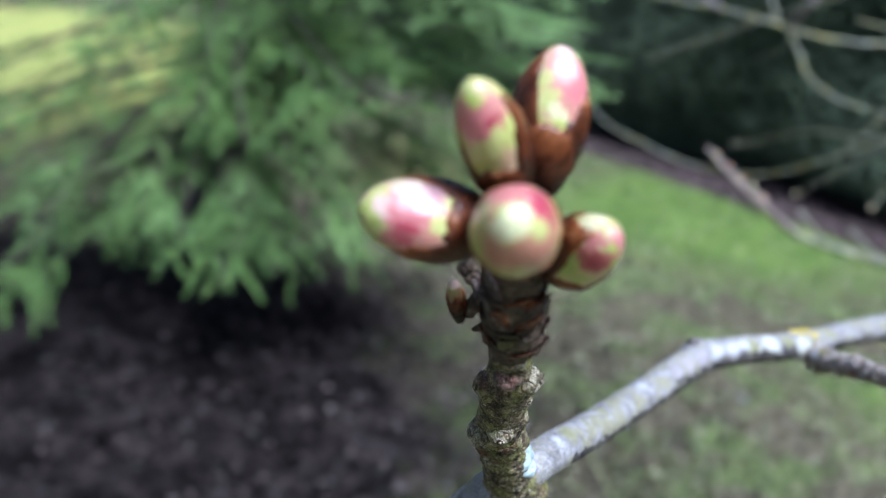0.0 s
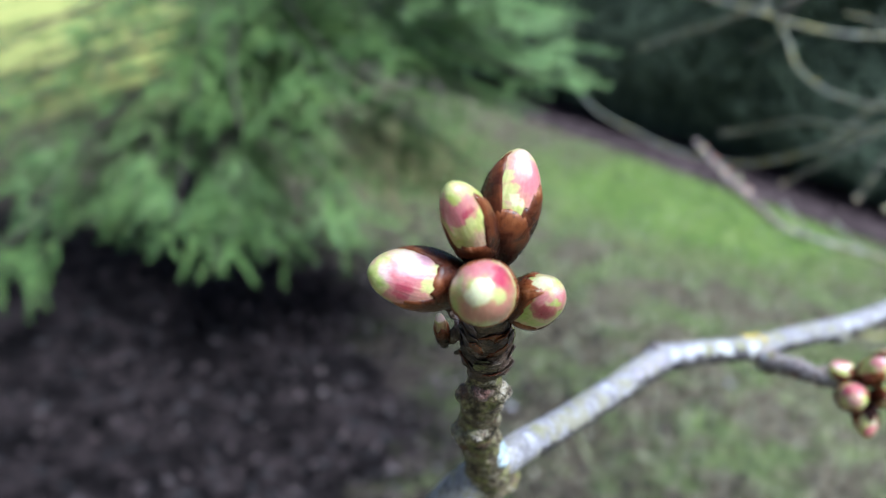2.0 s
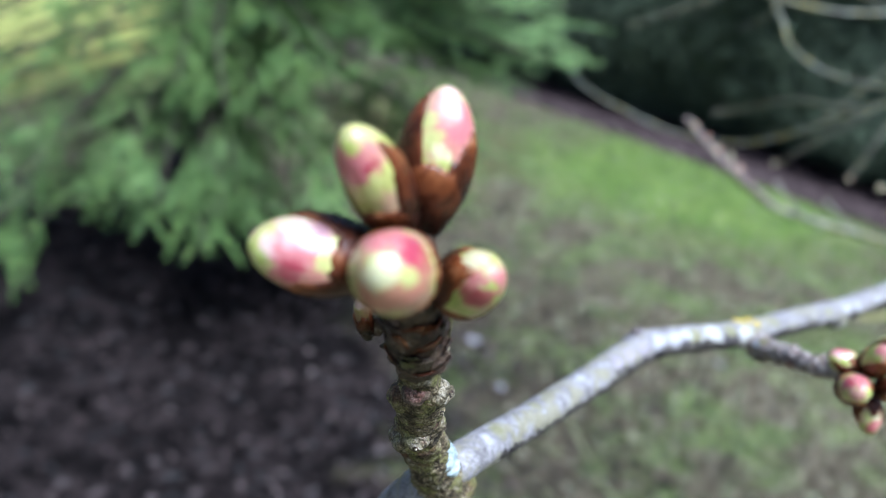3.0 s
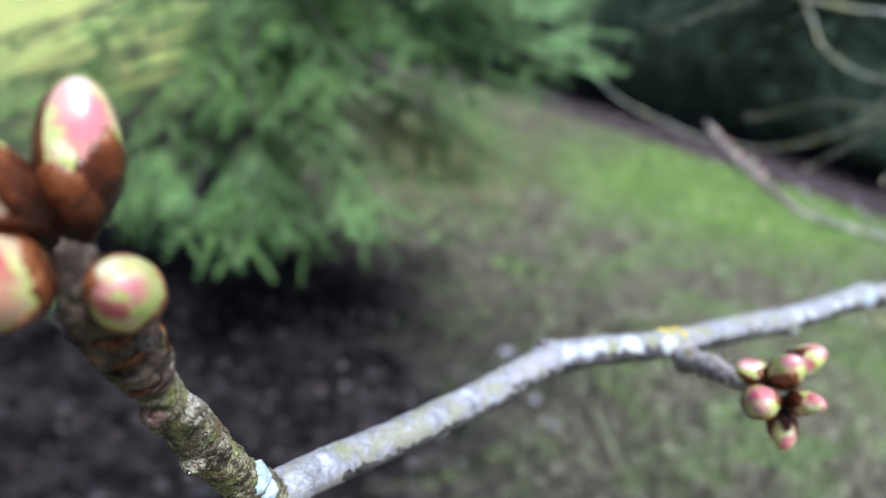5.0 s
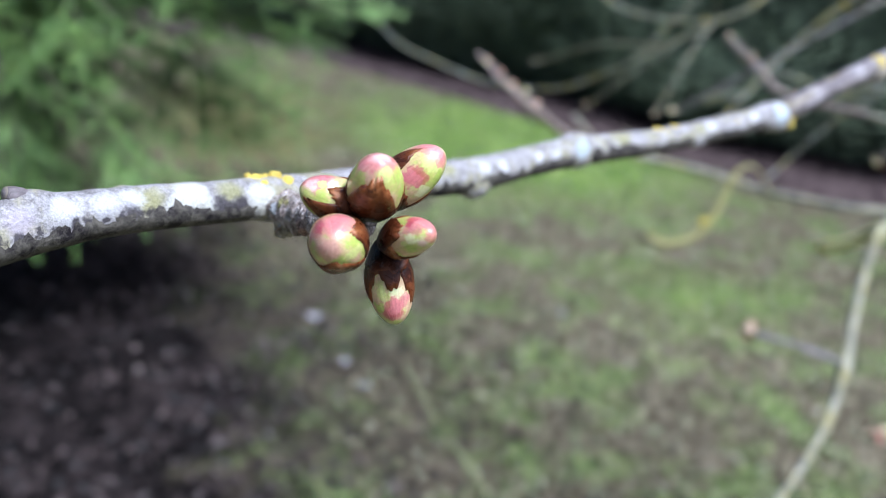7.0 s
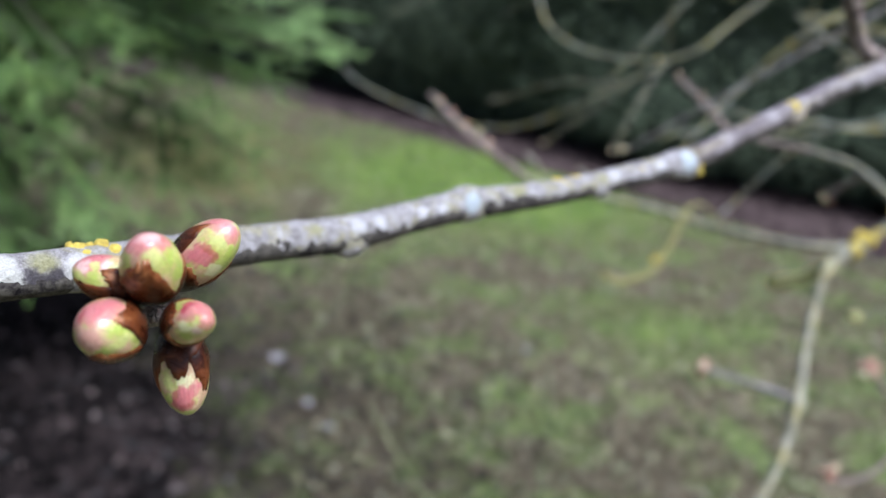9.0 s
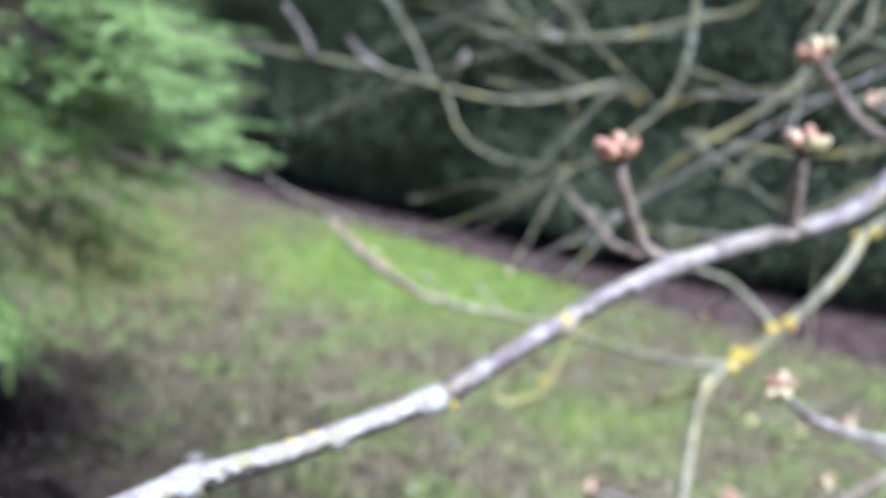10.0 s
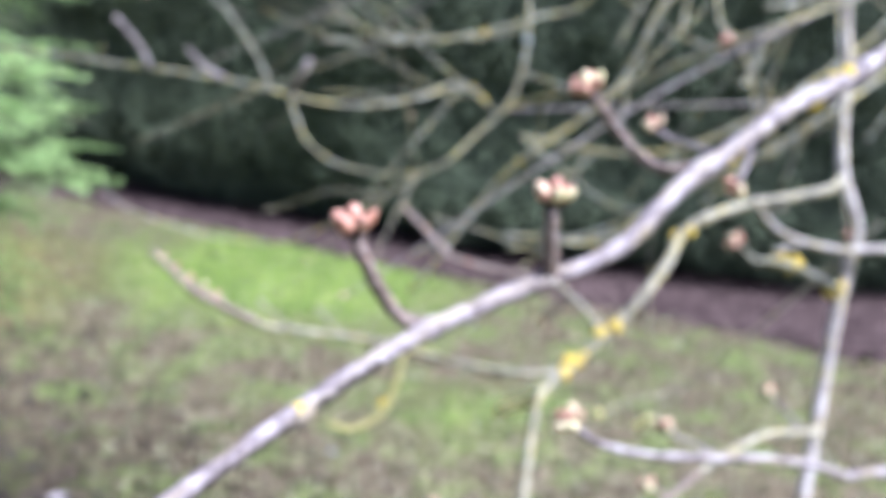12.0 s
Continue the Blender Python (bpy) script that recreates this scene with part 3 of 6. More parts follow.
def wood(name, ctrl, mat, parent, step=0.004, sides=14, rough=0.06, grain=260.0, swell=(), rings=0.0, label="", seed=0.0, scale=1.0, fine=0.0):
    """A twig or branch: tapered tube with uneven girth, swellings (x, y, z, reach, amount) and optional ring ridges."""
    p = smooth_path(ctrl, step)
    p[:, 3] *= scale
    _, us, vs = frames_along(p)
    run = np.r_[0, np.cumsum(np.linalg.norm(np.diff(p[:, :3], axis=0), axis=1))]
    verts, uvs, faces = [], [], []
    for k, (q, u, v) in enumerate(zip(p, us, vs)):
        girth = 1.0
        if rings:
            girth += rings * (noise.noise(Vector((run[k] * 420, seed, 1.7))) + 0.25 * math.sin(run[k] * 2300 + 3 * noise.noise(Vector((run[k] * 200, seed, 0)))))
        for a in range(sides + 1):
            th = 2 * math.pi * a / sides
            d = u * math.cos(th) + v * math.sin(th)
            at = q[:3] + d * q[3]
            r = q[3] * (girth + rough * noise.noise(Vector(at * grain) + Vector((seed, 0, 0))) + 0.5 * rough * noise.noise(Vector(at * grain * 3.1)) + (fine * rough * noise.noise(Vector(at * grain * 7.3)) if fine else 0.0))
            for sx, sy, sz, reach, amount in swell:
                w = math.dist(at, (sx, sy, sz)) / reach
                if w < 1:
                    r += amount * (1 - w * w) ** 2
            verts.append(q[:3] + d * r)
            uvs.append((1.5 * abs(2 * a / sides - 1), run[k]))
    w = sides + 1
    for k in range(len(p) - 1):
        for a in range(sides):
            faces.append((k * w + a, k * w + a + 1, (k + 1) * w + a + 1, (k + 1) * w + a))
    for k, order in ((0, 1), (len(p) - 1, -1)):
        verts.append(p[k, :3] + (p[k, :3] - p[k + order, :3]) * 0.3)
        uvs.append((1.5, run[k]))
        for a in range(sides):
            f = (len(verts) - 1, k * w + a + 1, k * w + a)
            faces.append(f if order == 1 else f[::-1])
    return mesh_object(name, verts, faces, mat, parent, uvs, label)


def blob(name, centre, normal, radius, height, mat, parent, seed, label="", seg=18, rings=5):
    """A lumpy lichen cushion with a frayed outline, lying on bark."""
    nrm = Vector(normal).normalized()
    u = nrm.orthogonal().normalized()
    v = nrm.cross(u)
    verts, faces = [Vector(centre) + nrm * height], []
    for k in range(1, rings + 1):
        f = k / rings
        for a in range(seg):
            th = 2 * math.pi * a / seg
            rr = radius * f * (1 + 0.38 * noise.noise(Vector((math.cos(th) * 2.1 + seed, math.sin(th) * 2.1, seed))))
            h = height * (1 - f ** 3) * (0.75 + 0.5 * noise.noise(Vector((rr * 2500 * math.cos(th), rr * 2500 * math.sin(th), seed)))) - 0.5 * height * (f == 1.0) - 0.45 * (rr * rr) / 0.008
            verts.append(Vector(centre) + (u * math.cos(th) + v * math.sin(th)) * rr + nrm * h)
    for a in range(seg):
        faces.append((0, 1 + a, 1 + (a + 1) % seg))
    for k in range(rings - 1):
        for a in range(seg):
            b0, b1 = 1 + k * seg, 1 + (k + 1) * seg
            faces.append((b0 + a, b1 + a, b1 + (a + 1) % seg, b0 + (a + 1) % seg))
    return mesh_object(name, verts, faces, mat, parent, None, label)


def wrap_patch(name, ctrl, at, long, normal, half, lift_by, mat, parent, seed, label=""):
    """A thin crust of lichen wrapped round a short stretch of a branch, centred at a place and facing a way."""
    p = smooth_path(ctrl, 0.0004)
    _, us, vs = frames_along(p)
    near = int(np.argmin(((p[:, :3] - np.array(at)) ** 2).sum(1)))
    mid = math.atan2(float(vs[near] @ np.array(normal)), float(us[near] @ np.array(normal)))
    reach = max(2, int(long / 0.0004 / 2))
    k0, k1 = max(0, near - reach), min(len(p) - 1, near + reach)
    cols, verts, faces = 32, [], []
    ks = list(range(k0, k1 + 1))
    for k in ks:
        for c in range(cols + 1):
            s = 2 * c / cols - 1
            ends = (k - k0) / max(1, k1 - k0) + 0.12 * noise.noise(Vector((s * 2.6, seed, 1.1))) + 0.08 * noise.noise(Vector((s * 9, seed, 7.0)))
            e = max(0.0, math.sin(math.pi * min(0.97, max(0.03, ends)))) ** 0.4
            wide = half * (1 + 0.40 * noise.noise(Vector((k * 0.06, seed, 0 if s < 0 else 5))) + 0.30 * noise.noise(Vector((k * 0.22, seed, 3 if s < 0 else 8))) + 0.22 * noise.noise(Vector((k * 0.7, seed, 2 if s < 0 else 6))))
            th = mid + s * wide
            d = us[k] * math.cos(th) + vs[k] * math.sin(th)
            spot = p[k, :3] + d * p[k, 3]
            edge = max(0.0, min(1.0, (1 - abs(s)) * 5) * min(1.0, e * 2.4 - 0.9))
            r = p[k, 3] * 1.04 + lift_by * (edge * (1 + 0.7 * noise.noise(Vector(spot * 900))) - 1.8 * (1 - edge))
            verts.append(p[k, :3] + d * r)
    w = cols + 1
    for k in range(len(ks) - 1):
        for c in range(cols):
            faces.append((k * w + c, k * w + c + 1, (k + 1) * w + c + 1, (k + 1) * w + c))
    return mesh_object(name, verts, faces, mat, parent, None, label)


def bud_profile(v):
    """Half-width of a plump bud at v from foot (0) to tip (1), as a share of its girth."""
    if v < 0.45:
        return 0.42 + 0.58 * math.sin(math.pi / 2 * v / 0.45) ** 0.9
    return max(0.0, 1 - ((v - 0.45) / 0.55) ** 2.2) ** 0.55


def bud(parent, base, tip, girth, viewer, flesh, scales, seed, wood_end=None):
    """A swelling cherry bud: fleshy body and overlapping brown scales, each (turn in degrees from the viewer's side, height, half-width in degrees)."""
    base, tip = Vector(base), Vector(tip)
    axis = tip - base
    length = axis.length
    ax = axis.normalized()
    face = Vector(viewer) - (base + tip) * 0.5
    face = (face - ax * face.dot(ax)).normalized()
    side = face.cross(ax).normalized()
    bend = (side * math.sin(seed * 3.1) + face * math.cos(seed * 1.7)) * length * 0.015

    def point(v, th, lift_by=0.0):
        r = girth * bud_profile(v) * (1 + 0.05 * noise.noise(Vector((math.cos(th) * 1.3 + seed, math.sin(th) * 1.3, v * 2.5))))
        d = face * math.cos(th) + side * math.sin(th)
        return base + axis * v + bend * math.sin(math.pi * v) + d * (r + lift_by) + ax * lift_by * max(0.0, v - 0.6)

    seg, lev = (14, 12) if flesh == "far" else (40, 34)
    verts, uvs, faces = [], [], []
    for k in range(lev):
        v = 1 - (1 - k / lev) ** 1.5
        for a in range(seg + 1):
            th = 2 * math.pi * a / seg
            verts.append(point(v, th))
            uvs.append((0.25 * math.sin(th), v))
    verts.append(base + axis * 1.0)
    uvs.append((0, 1))
    w = seg + 1
    for k in range(lev - 1):
        for a in range(seg):
            faces.append((k * w + a, k * w + a + 1, (k + 1) * w + a + 1, (k + 1) * w + a))
    for a in range(seg):
        faces.append(((lev - 1) * w + a, (lev - 1) * w + a + 1, len(verts) - 1))
    skin = FAR_FLESH if flesh == "far" else flesh_material([(point(v, radians(turn)), rad * girth, colour) for turn, v, rad, colour in BLUSHES[flesh]])
    body = mesh_object("bud", verts, faces, skin, parent, uvs)
    for layer, spec in enumerate(scales):
        turn, high, half = spec[:3]
        mat = skin if len(spec) > 3 else SCALE
        nu, nv = (6, 5) if flesh == "far" else (22, 18)
        thick = 0.00010 + 0.00005 * layer if len(spec) < 4 else 0.00004
        verts, uvs, faces = [], [], []
        for j in range(nv + 1):
            f = j / nv
            for i in range(-1, nu + 2):
                s = max(-1.0, min(1.0, 2 * i / nu - 1))
                jag = 0.13 * noise.noise(Vector((s * 2.7 + seed, layer * 3.3 + seed, 0.4))) + 0.08 * noise.noise(Vector((s * 7 + seed, layer, 2.0))) + 0.04 * noise.noise(Vector((s * 19 + seed, layer, 5.0)))
                v = max(0.0, min(0.992, f * high * (1 - 0.44 * abs(s) ** 2.1 + jag)))
                th = radians(turn) + s * radians(half) * (1 - 0.12 * f)
                rim = i in (-1, nu + 1) or j == nv
                last = 1.0 if not rim else -0.3
                verts.append(point(v, th, thick * last * (0.6 + 0.4 * f)))
                uvs.append((s, f * (0.6 if len(spec) < 4 else 1.0) + (0.4 * f * (1 - abs(s)) if len(spec) < 4 else 0)))
        # the free upper edge keeps its thickness: the row before the rim stands proud at the same height
        w = nu + 3
        for i in range(w):
            verts[(nv - 1) * w + i] = verts[(nv - 1) * w + i].lerp(verts[nv * w + i], 0.92) + (verts[(nv - 1) * w + i] - base - axis * 0.5).normalized() * thick * 0.6
        for j in range(nv):
            for i in range(w - 1):
                faces.append((j * w + i, j * w + i + 1, (j + 1) * w + i + 1, (j + 1) * w + i))
        mesh_object("bud_scale", verts, faces, mat, body, uvs)
    return body


# ---- the cherry tree: near branch with its spurs and buds, further boughs, trunk beside the path ----
tree = tagged(new("cherry_tree"), "bare cherry tree with lichen-crusted grey branches and swelling pink-green buds", "tree")
tree.location = (2.15, 0.45, 0)
bpy.context.view_layer.update()


def grown(fn, *args, **kw):
    """Builds a part in world places and hangs it on the tree."""
    ob = fn(*args, **kw)
    ob.matrix_parent_inverse = tree.matrix_world.inverted()
    return ob


V1, V2, V3 = (0.0, -0.02, 1.417), (0.1, 0.065, 1.362), (0.23, 0.06, 1.47)
MAIN = [(0.0020, 0.1240, 1.2926, 0.0035), (0.0088, 0.1191, 1.3079, 0.0037), (0.0133, 0.1155, 1.3171, 0.0039), (0.0185, 0.1172, 1.3215, 0.0034), (0.0244, 0.1254, 1.3207, 0.0033), (0.0334, 0.1396, 1.3175, 0.0033),
        (0.0492, 0.1645, 1.3130, 0.0036), (0.0652, 0.1846, 1.3127, 0.0038), (0.0760, 0.1914, 1.3130, 0.0035), (0.0963, 0.2025, 1.3119, 0.0034), (0.1215, 0.2245, 1.3084, 0.0036), (0.1409, 0.2416, 1.3051, 0.0038),
        (0.1556, 0.2534, 1.3049, 0.0036), (0.1743, 0.2680, 1.3045, 0.0038), (0.2070, 0.2856, 1.3045, 0.0034), (0.2572, 0.3121, 1.3083, 0.0037), (0.2908, 0.3360, 1.3141, 0.0037), (0.3227, 0.3594, 1.3186, 0.0043),
        (0.3582, 0.3776, 1.3287, 0.0043), (0.3969, 0.3959, 1.3366, 0.0046), (0.4372, 0.4104, 1.3437, 0.0049), (0.4823, 0.4264, 1.3505, 0.0053)]
MAIN_END = [(0.4823, 0.4264, 1.3505, 0.0053), (0.5126, 0.4372, 1.3532, 0.0058), (0.5560, 0.4546, 1.3640, 0.0066), (0.6058, 0.4779, 1.3895, 0.0072), (0.6742, 0.5045, 1.4144, 0.0077),
            (0.7532, 0.5341, 1.4444, 0.0080), (0.8472, 0.5662, 1.4682, 0.0085), (0.9077, 0.5820, 1.4929, 0.0088), (1.0281, 0.6041, 1.5350, 0.0095),
            (1.40, 0.60, 1.62, 0.015), (1.80, 0.52, 1.66, 0.024), (2.12, 0.46, 1.60, 0.034)]
MAIN_SWELL = [(0.0640, 0.1845, 1.3176, 0.0060, 0.0016), (0.1417, 0.2400, 1.3000, 0.0062, 0.0019), (0.1733, 0.2670, 1.3090, 0.0075, 0.0012), (0.1745, 0.2660, 1.3010, 0.0060, 0.0008),
              (0.2544, 0.3080, 1.3085, 0.0120, 0.0013), (0.2585, 0.3080, 1.3025, 0.0070, 0.0016), (0.3260, 0.3580, 1.3150, 0.0080, 0.0022), (0.3966, 0.3950, 1.3380, 0.0120, 0.0016),
              (0.4790, 0.4240, 1.3490, 0.0110, 0.0016), (0.1000, 0.2010, 1.3100, 0.0080, 0.0013), (0.2200, 0.2890, 1.3010, 0.0060, 0.0010), (0.0400, 0.1500, 1.3110, 0.0060, 0.0008)]
CRUSTS = [((0.0799, 0.1905, 1.3150), 0.0030, CRUST_OLIVE), ((0.0776, 0.1884, 1.3136), 0.0015, CRUST_DARK), ((0.0797, 0.1897, 1.3133), 0.0014, CRUST_DARK), ((0.0818, 0.1908, 1.3130), 0.0015, CRUST_DARK),
          ((0.0853, 0.1937, 1.3150), 0.0034, CRUST_CREAM), ((0.0871, 0.1936, 1.3122), 0.0030, CRUST_CREAM), ((0.0838, 0.1919, 1.3138), 0.0022, CRUST_CREAM), ((0.0908, 0.1969, 1.3147), 0.0028, CRUST_OLIVE),
          ((0.0899, 0.1952, 1.3126), 0.0021, CRUST_DARK), ((0.0923, 0.1965, 1.3122), 0.0021, CRUST_DARK), ((0.0957, 0.1987, 1.3131), 0.0031, CRUST_CREAM), ((0.0771, 0.1898, 1.3157), 0.0022, CRUST_WHITE),
          ((0.0568, 0.1708, 1.3159), 0.0026, CRUST_LILAC), ((0.0604, 0.1755, 1.3158), 0.0030, CRUST_LILAC), ((0.0646, 0.1795, 1.3153), 0.0030, CRUST_LILAC), ((0.0690, 0.1842, 1.3155), 0.0032, CRUST_WHITE), ((0.0741, 0.1873, 1.3155), 0.0027, CRUST_WHITE),
          ((0.1431, 0.2400, 1.3076), 0.0028, CRUST_WHITE), ((0.1484, 0.2437, 1.3069), 0.0026, CRUST_WHITE), ((0.1598, 0.2529, 1.3067), 0.0024, CRUST_WHITE),
          ((0.1658, 0.2572, 1.3064), 0.0026, CRUST_WHITE), ((0.1743, 0.2637, 1.3064), 0.0032, CRUST_BLUE), ((0.1076, 0.2094, 1.3131), 0.0024, CRUST_OLIVE), ((0.1337, 0.2318, 1.3092), 0.0022, CRUST_OLIVE), ((0.1893, 0.2730, 1.3068), 0.0034, CRUST_OLIVE),
          ((0.2197, 0.2890, 1.3073), 0.0027, CRUST_OLIVE), ((0.0459, 0.1583, 1.3176), 0.0021, CRUST_WHITE), ((0.0252, 0.1252, 1.3239), 0.0024, CRUST_OLIVE), ((0.0232, 0.1216, 1.3240), 0.0016, CRUST_WHITE), ((0.0334, 0.1396, 1.3200), 0.0022, CRUST_OLIVE),
          ((0.2240, 0.2915, 1.3080), 0.0030, CRUST_WHITE), ((0.2430, 0.3010, 1.3095), 0.0032, CRUST_WHITE), ((0.2544, 0.3070, 1.3095), 0.0042, CRUST_BLUE)]
# a dark seam along the side, in uneven stretches
for p in smooth_path([(0.0566, 0.1682, 1.3140, 0), (0.0589, 0.1712, 1.3138, 0), (0.0615, 0.1742, 1.3137, 0), (0.0648, 0.1784, 1.3135, 0), (0.0684, 0.1823, 1.3130, 0), (0.0725, 0.1850, 1.3132, 0), (0.0760, 0.1875, 1.3132, 0)], 0.0028):
    CRUSTS.append((tuple(p[:3]), 0.0010 + 0.0003 * math.sin(p[0] * 900), CRUST_DARK))
BARK_NEAR = crusted_bark_material("bark_crusted", [(0.36, (0.14, 0.122, 0.122)), (0.46, (0.265, 0.238, 0.238)), (0.54, (0.36, 0.328, 0.335)), (0.64, (0.48, 0.44, 0.465))], (0.32, 0.285, 0.17), CRUSTS)
grown(wood, "branch", MAIN[:16], BARK_NEAR, tree, step=0.0008, sides=40, rough=0.07, grain=330, fine=0.35, swell=MAIN_SWELL, label="grey bark with pale and yellow lichen crusts")
grown(wood, "branch", [(a, b, c, d * 0.985) for a, b, c, d in MAIN[15:]], BARK_YOUNG, tree, step=0.0024, sides=22, rough=0.075, grain=330, swell=MAIN_SWELL, label="lilac-grey bark with pale crusts")
grown(wood, "branch", MAIN_END, BARK_YOUNG, tree,  step=0.005, sides=16, rough=0.06, grain=150, seed=3, label="smooth lilac-grey bark", scale=0.86, swell=[(0.6350, 0.4947, 1.4001, 0.016, 0.003), (0.87, 0.57, 1.478, 0.02, 0.004), (0.4850, 0.4270, 1.351, 0.010, 0.0012)])
# broken stub on the branch
grown(wood, "twig_stub", [(0.0648, 0.1850, 1.3150, 0.0018), (0.0634, 0.1840, 1.3172, 0.0014), (0.0622, 0.1826, 1.3180, 0.0011)], BARK_YOUNG, tree, step=0.0008, sides=10, rough=0.2, grain=700)
# dark crusts along the underside: algae, and the branch's own shade put into colour
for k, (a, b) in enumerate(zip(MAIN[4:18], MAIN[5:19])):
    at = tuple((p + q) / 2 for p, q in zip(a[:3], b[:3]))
    grown(wrap_patch, "algae_crust", MAIN, at, math.dist(a[:3], b[:3]) * 1.3, (0.10, -0.55 - 0.12 * math.sin(k * 1.7), -0.84), 1.15 + 0.15 * math.sin(k * 3.1), 0.00006, ALGAE_SHADE, tree, k * 3.7 + 0.3)
# leafy yellow lichen on the near branch
for at, nrm, rad in (((0.0981, 0.2022, 1.3148), (-0.1, -0.6, 0.75), 0.0026), ((0.0945, 0.2008, 1.3152), (-0.1, -0.5, 0.8), 0.0021),
                     ((0.2040, 0.2830, 1.3072), (0, -0.55, 0.8), 0.0022), ((0.2105, 0.2862, 1.3074), (0, -0.55, 0.8), 0.0022), ((0.2610, 0.3105, 1.3060), (0.1, -0.9, -0.2), 0.0026),
                     ((0.3224, 0.3570, 1.3222), (-0.2, -0.5, 0.8), 0.0030), ((0.2345, 0.2985, 1.3092), (0, -0.3, 0.95), 0.0016)):
    flat = Vector(nrm).normalized()
    u = flat.orthogonal().normalized()
    for q in range(6):
        off = (u * math.cos(q * 2.4 + rad * 900) + flat.cross(u) * math.sin(q * 2.4 + rad * 900)) * rad * (0.25 + 0.12 * q)
        grown(blob, "lichen_patch", Vector(at) + off - flat * 0.0002, nrm, rad * (0.62 - 0.05 * q), 0.00035, YELLOW, tree, at[0] * 90 + q * 3, "yellow leafy lichen", 12, 4)

# first spur, gnarled, with five buds
SPUR_A = [(0.0179, 0.1178, 1.3145, 0.0050), (0.0170, 0.1178, 1.3163, 0.0046), (0.0156, 0.1146, 1.3204, 0.0042), (0.0143, 0.1117, 1.3244, 0.0037), (0.0133, 0.1091, 1.3279, 0.0033), (0.0127, 0.1075, 1.3301, 0.0032), (0.0125, 0.1064, 1.3316, 0.0027), (0.0122, 0.1054, 1.3330, 0.0031),
          (0.0117, 0.1035, 1.3355, 0.0031), (0.0114, 0.1022, 1.3372, 0.0030), (0.0114, 0.1015, 1.3382, 0.0026), (0.0111, 0.1006, 1.3396, 0.0031), (0.0106, 0.0992, 1.3417, 0.0032), (0.0104, 0.0968, 1.3448, 0.0031), (0.0103, 0.0950, 1.3471, 0.0029), (0.0103, 0.0932, 1.3494, 0.0026),
          (0.0103, 0.0918, 1.3511, 0.0024), (0.0102, 0.0910, 1.3521, 0.0021), (0.0098, 0.0904, 1.3529, 0.0026), (0.0096, 0.0894, 1.3545, 0.0025), (0.0094, 0.0884, 1.3561, 0.0025), (0.0092, 0.0878, 1.3574, 0.0025), (0.0091, 0.0874, 1.3580, 0.0027)]
SPUR_A_TIP = [(0.0092, 0.0877, 1.3576, 0.0026), (0.0090, 0.0870, 1.3584, 0.0028), (0.0090, 0.0862, 1.3597, 0.0032), (0.0089, 0.0853, 1.3612, 0.0034), (0.0086, 0.0842, 1.3631, 0.0035), (0.0083, 0.0830, 1.3649, 0.0034), (0.0079, 0.0817, 1.3667, 0.0033), (0.0076, 0.0804, 1.3685, 0.0031), (0.0074, 0.0785, 1.3710, 0.0027), (0.0073, 0.0772, 1.3745, 0.0022), (0.0071, 0.0762, 1.3785, 0.0019), (0.0070, 0.0758, 1.3800, 0.0012)]
grown(wood, "spur", SPUR_A, SPUR, tree, step=0.00022, sides=64, rough=0.13, grain=520, rings=0.03, seed=1.3, fine=0.6, label="gnarled olive-brown spur with ring scars",
      swell=[(0.0160, 0.1040, 1.3345, 0.0030, 0.0008), (0.0085, 0.1060, 1.3290, 0.0030, 0.0008)])
# side knobs, each ending in an old leaf scar
for k, (x, y, z, rad) in enumerate(((0.0070, 0.0932, 1.3486, 0.0019), (0.0131, 0.0912, 1.3514, 0.0017), (0.0078, 0.1022, 1.3362, 0.0023), (0.0134, 0.0998, 1.3405, 0.0015), (0.0106, 0.0958, 1.3400, 0.0016), (0.0084, 0.0962, 1.3432, 0.0014), (0.0092, 0.1058, 1.3318, 0.0015), (0.0125, 0.0938, 1.3470, 0.0013))):
    mid = min(SPUR_A, key=lambda q: math.dist(q[:3], (x, y, z)))
    out = Vector((x, y, z)) - Vector(mid[:3])
    out.normalize()
    tip = Vector((x, y, z)) + out * 0.0005
    grown(wood, "spur_knob", [(*mid[:3], rad * 1.25), (*(Vector(mid[:3]).lerp(tip, 0.5)), rad * 1.15), (*(Vector(mid[:3]).lerp(tip, 0.85)), rad), (*tip, rad * 0.72)], KNOB if k % 3 else SPUR, tree, step=0.00025, sides=34, rough=0.17, grain=620, fine=0.6, seed=k * 2.2)
    for r, h, mat in ((0.62, 0.0003, KNOB), (0.40, 0.0004, SPUR_DARK), (0.18, 0.0006, KNOB)):
        grown(blob, "leaf_scar", tip + out * 0.0002, out + Vector((0, -0.6, 0.2)), rad * r, h, mat, tree, k * 1.7, "", 16, 3)
grown(wood, "spur_tip", SPUR_A_TIP, SPUR_DARK, tree, step=0.00025, sides=60, rough=0.16, grain=480, rings=0.03, fine=0.6, seed=4.1, label="dark scaly spur end below the buds")
grown(blob, "lichen_patch", (0.0163, 0.1082, 1.3292), (0.7, -0.6, 0.3), 0.0024, 0.0009, BLUE, tree, 5.5, "pale blue-grey lichen")
grown(blob, "lichen_patch", (0.0176, 0.1096, 1.3262), (0.8, -0.5, 0.2), 0.0016, 0.0008, BLUE, tree, 7.5)
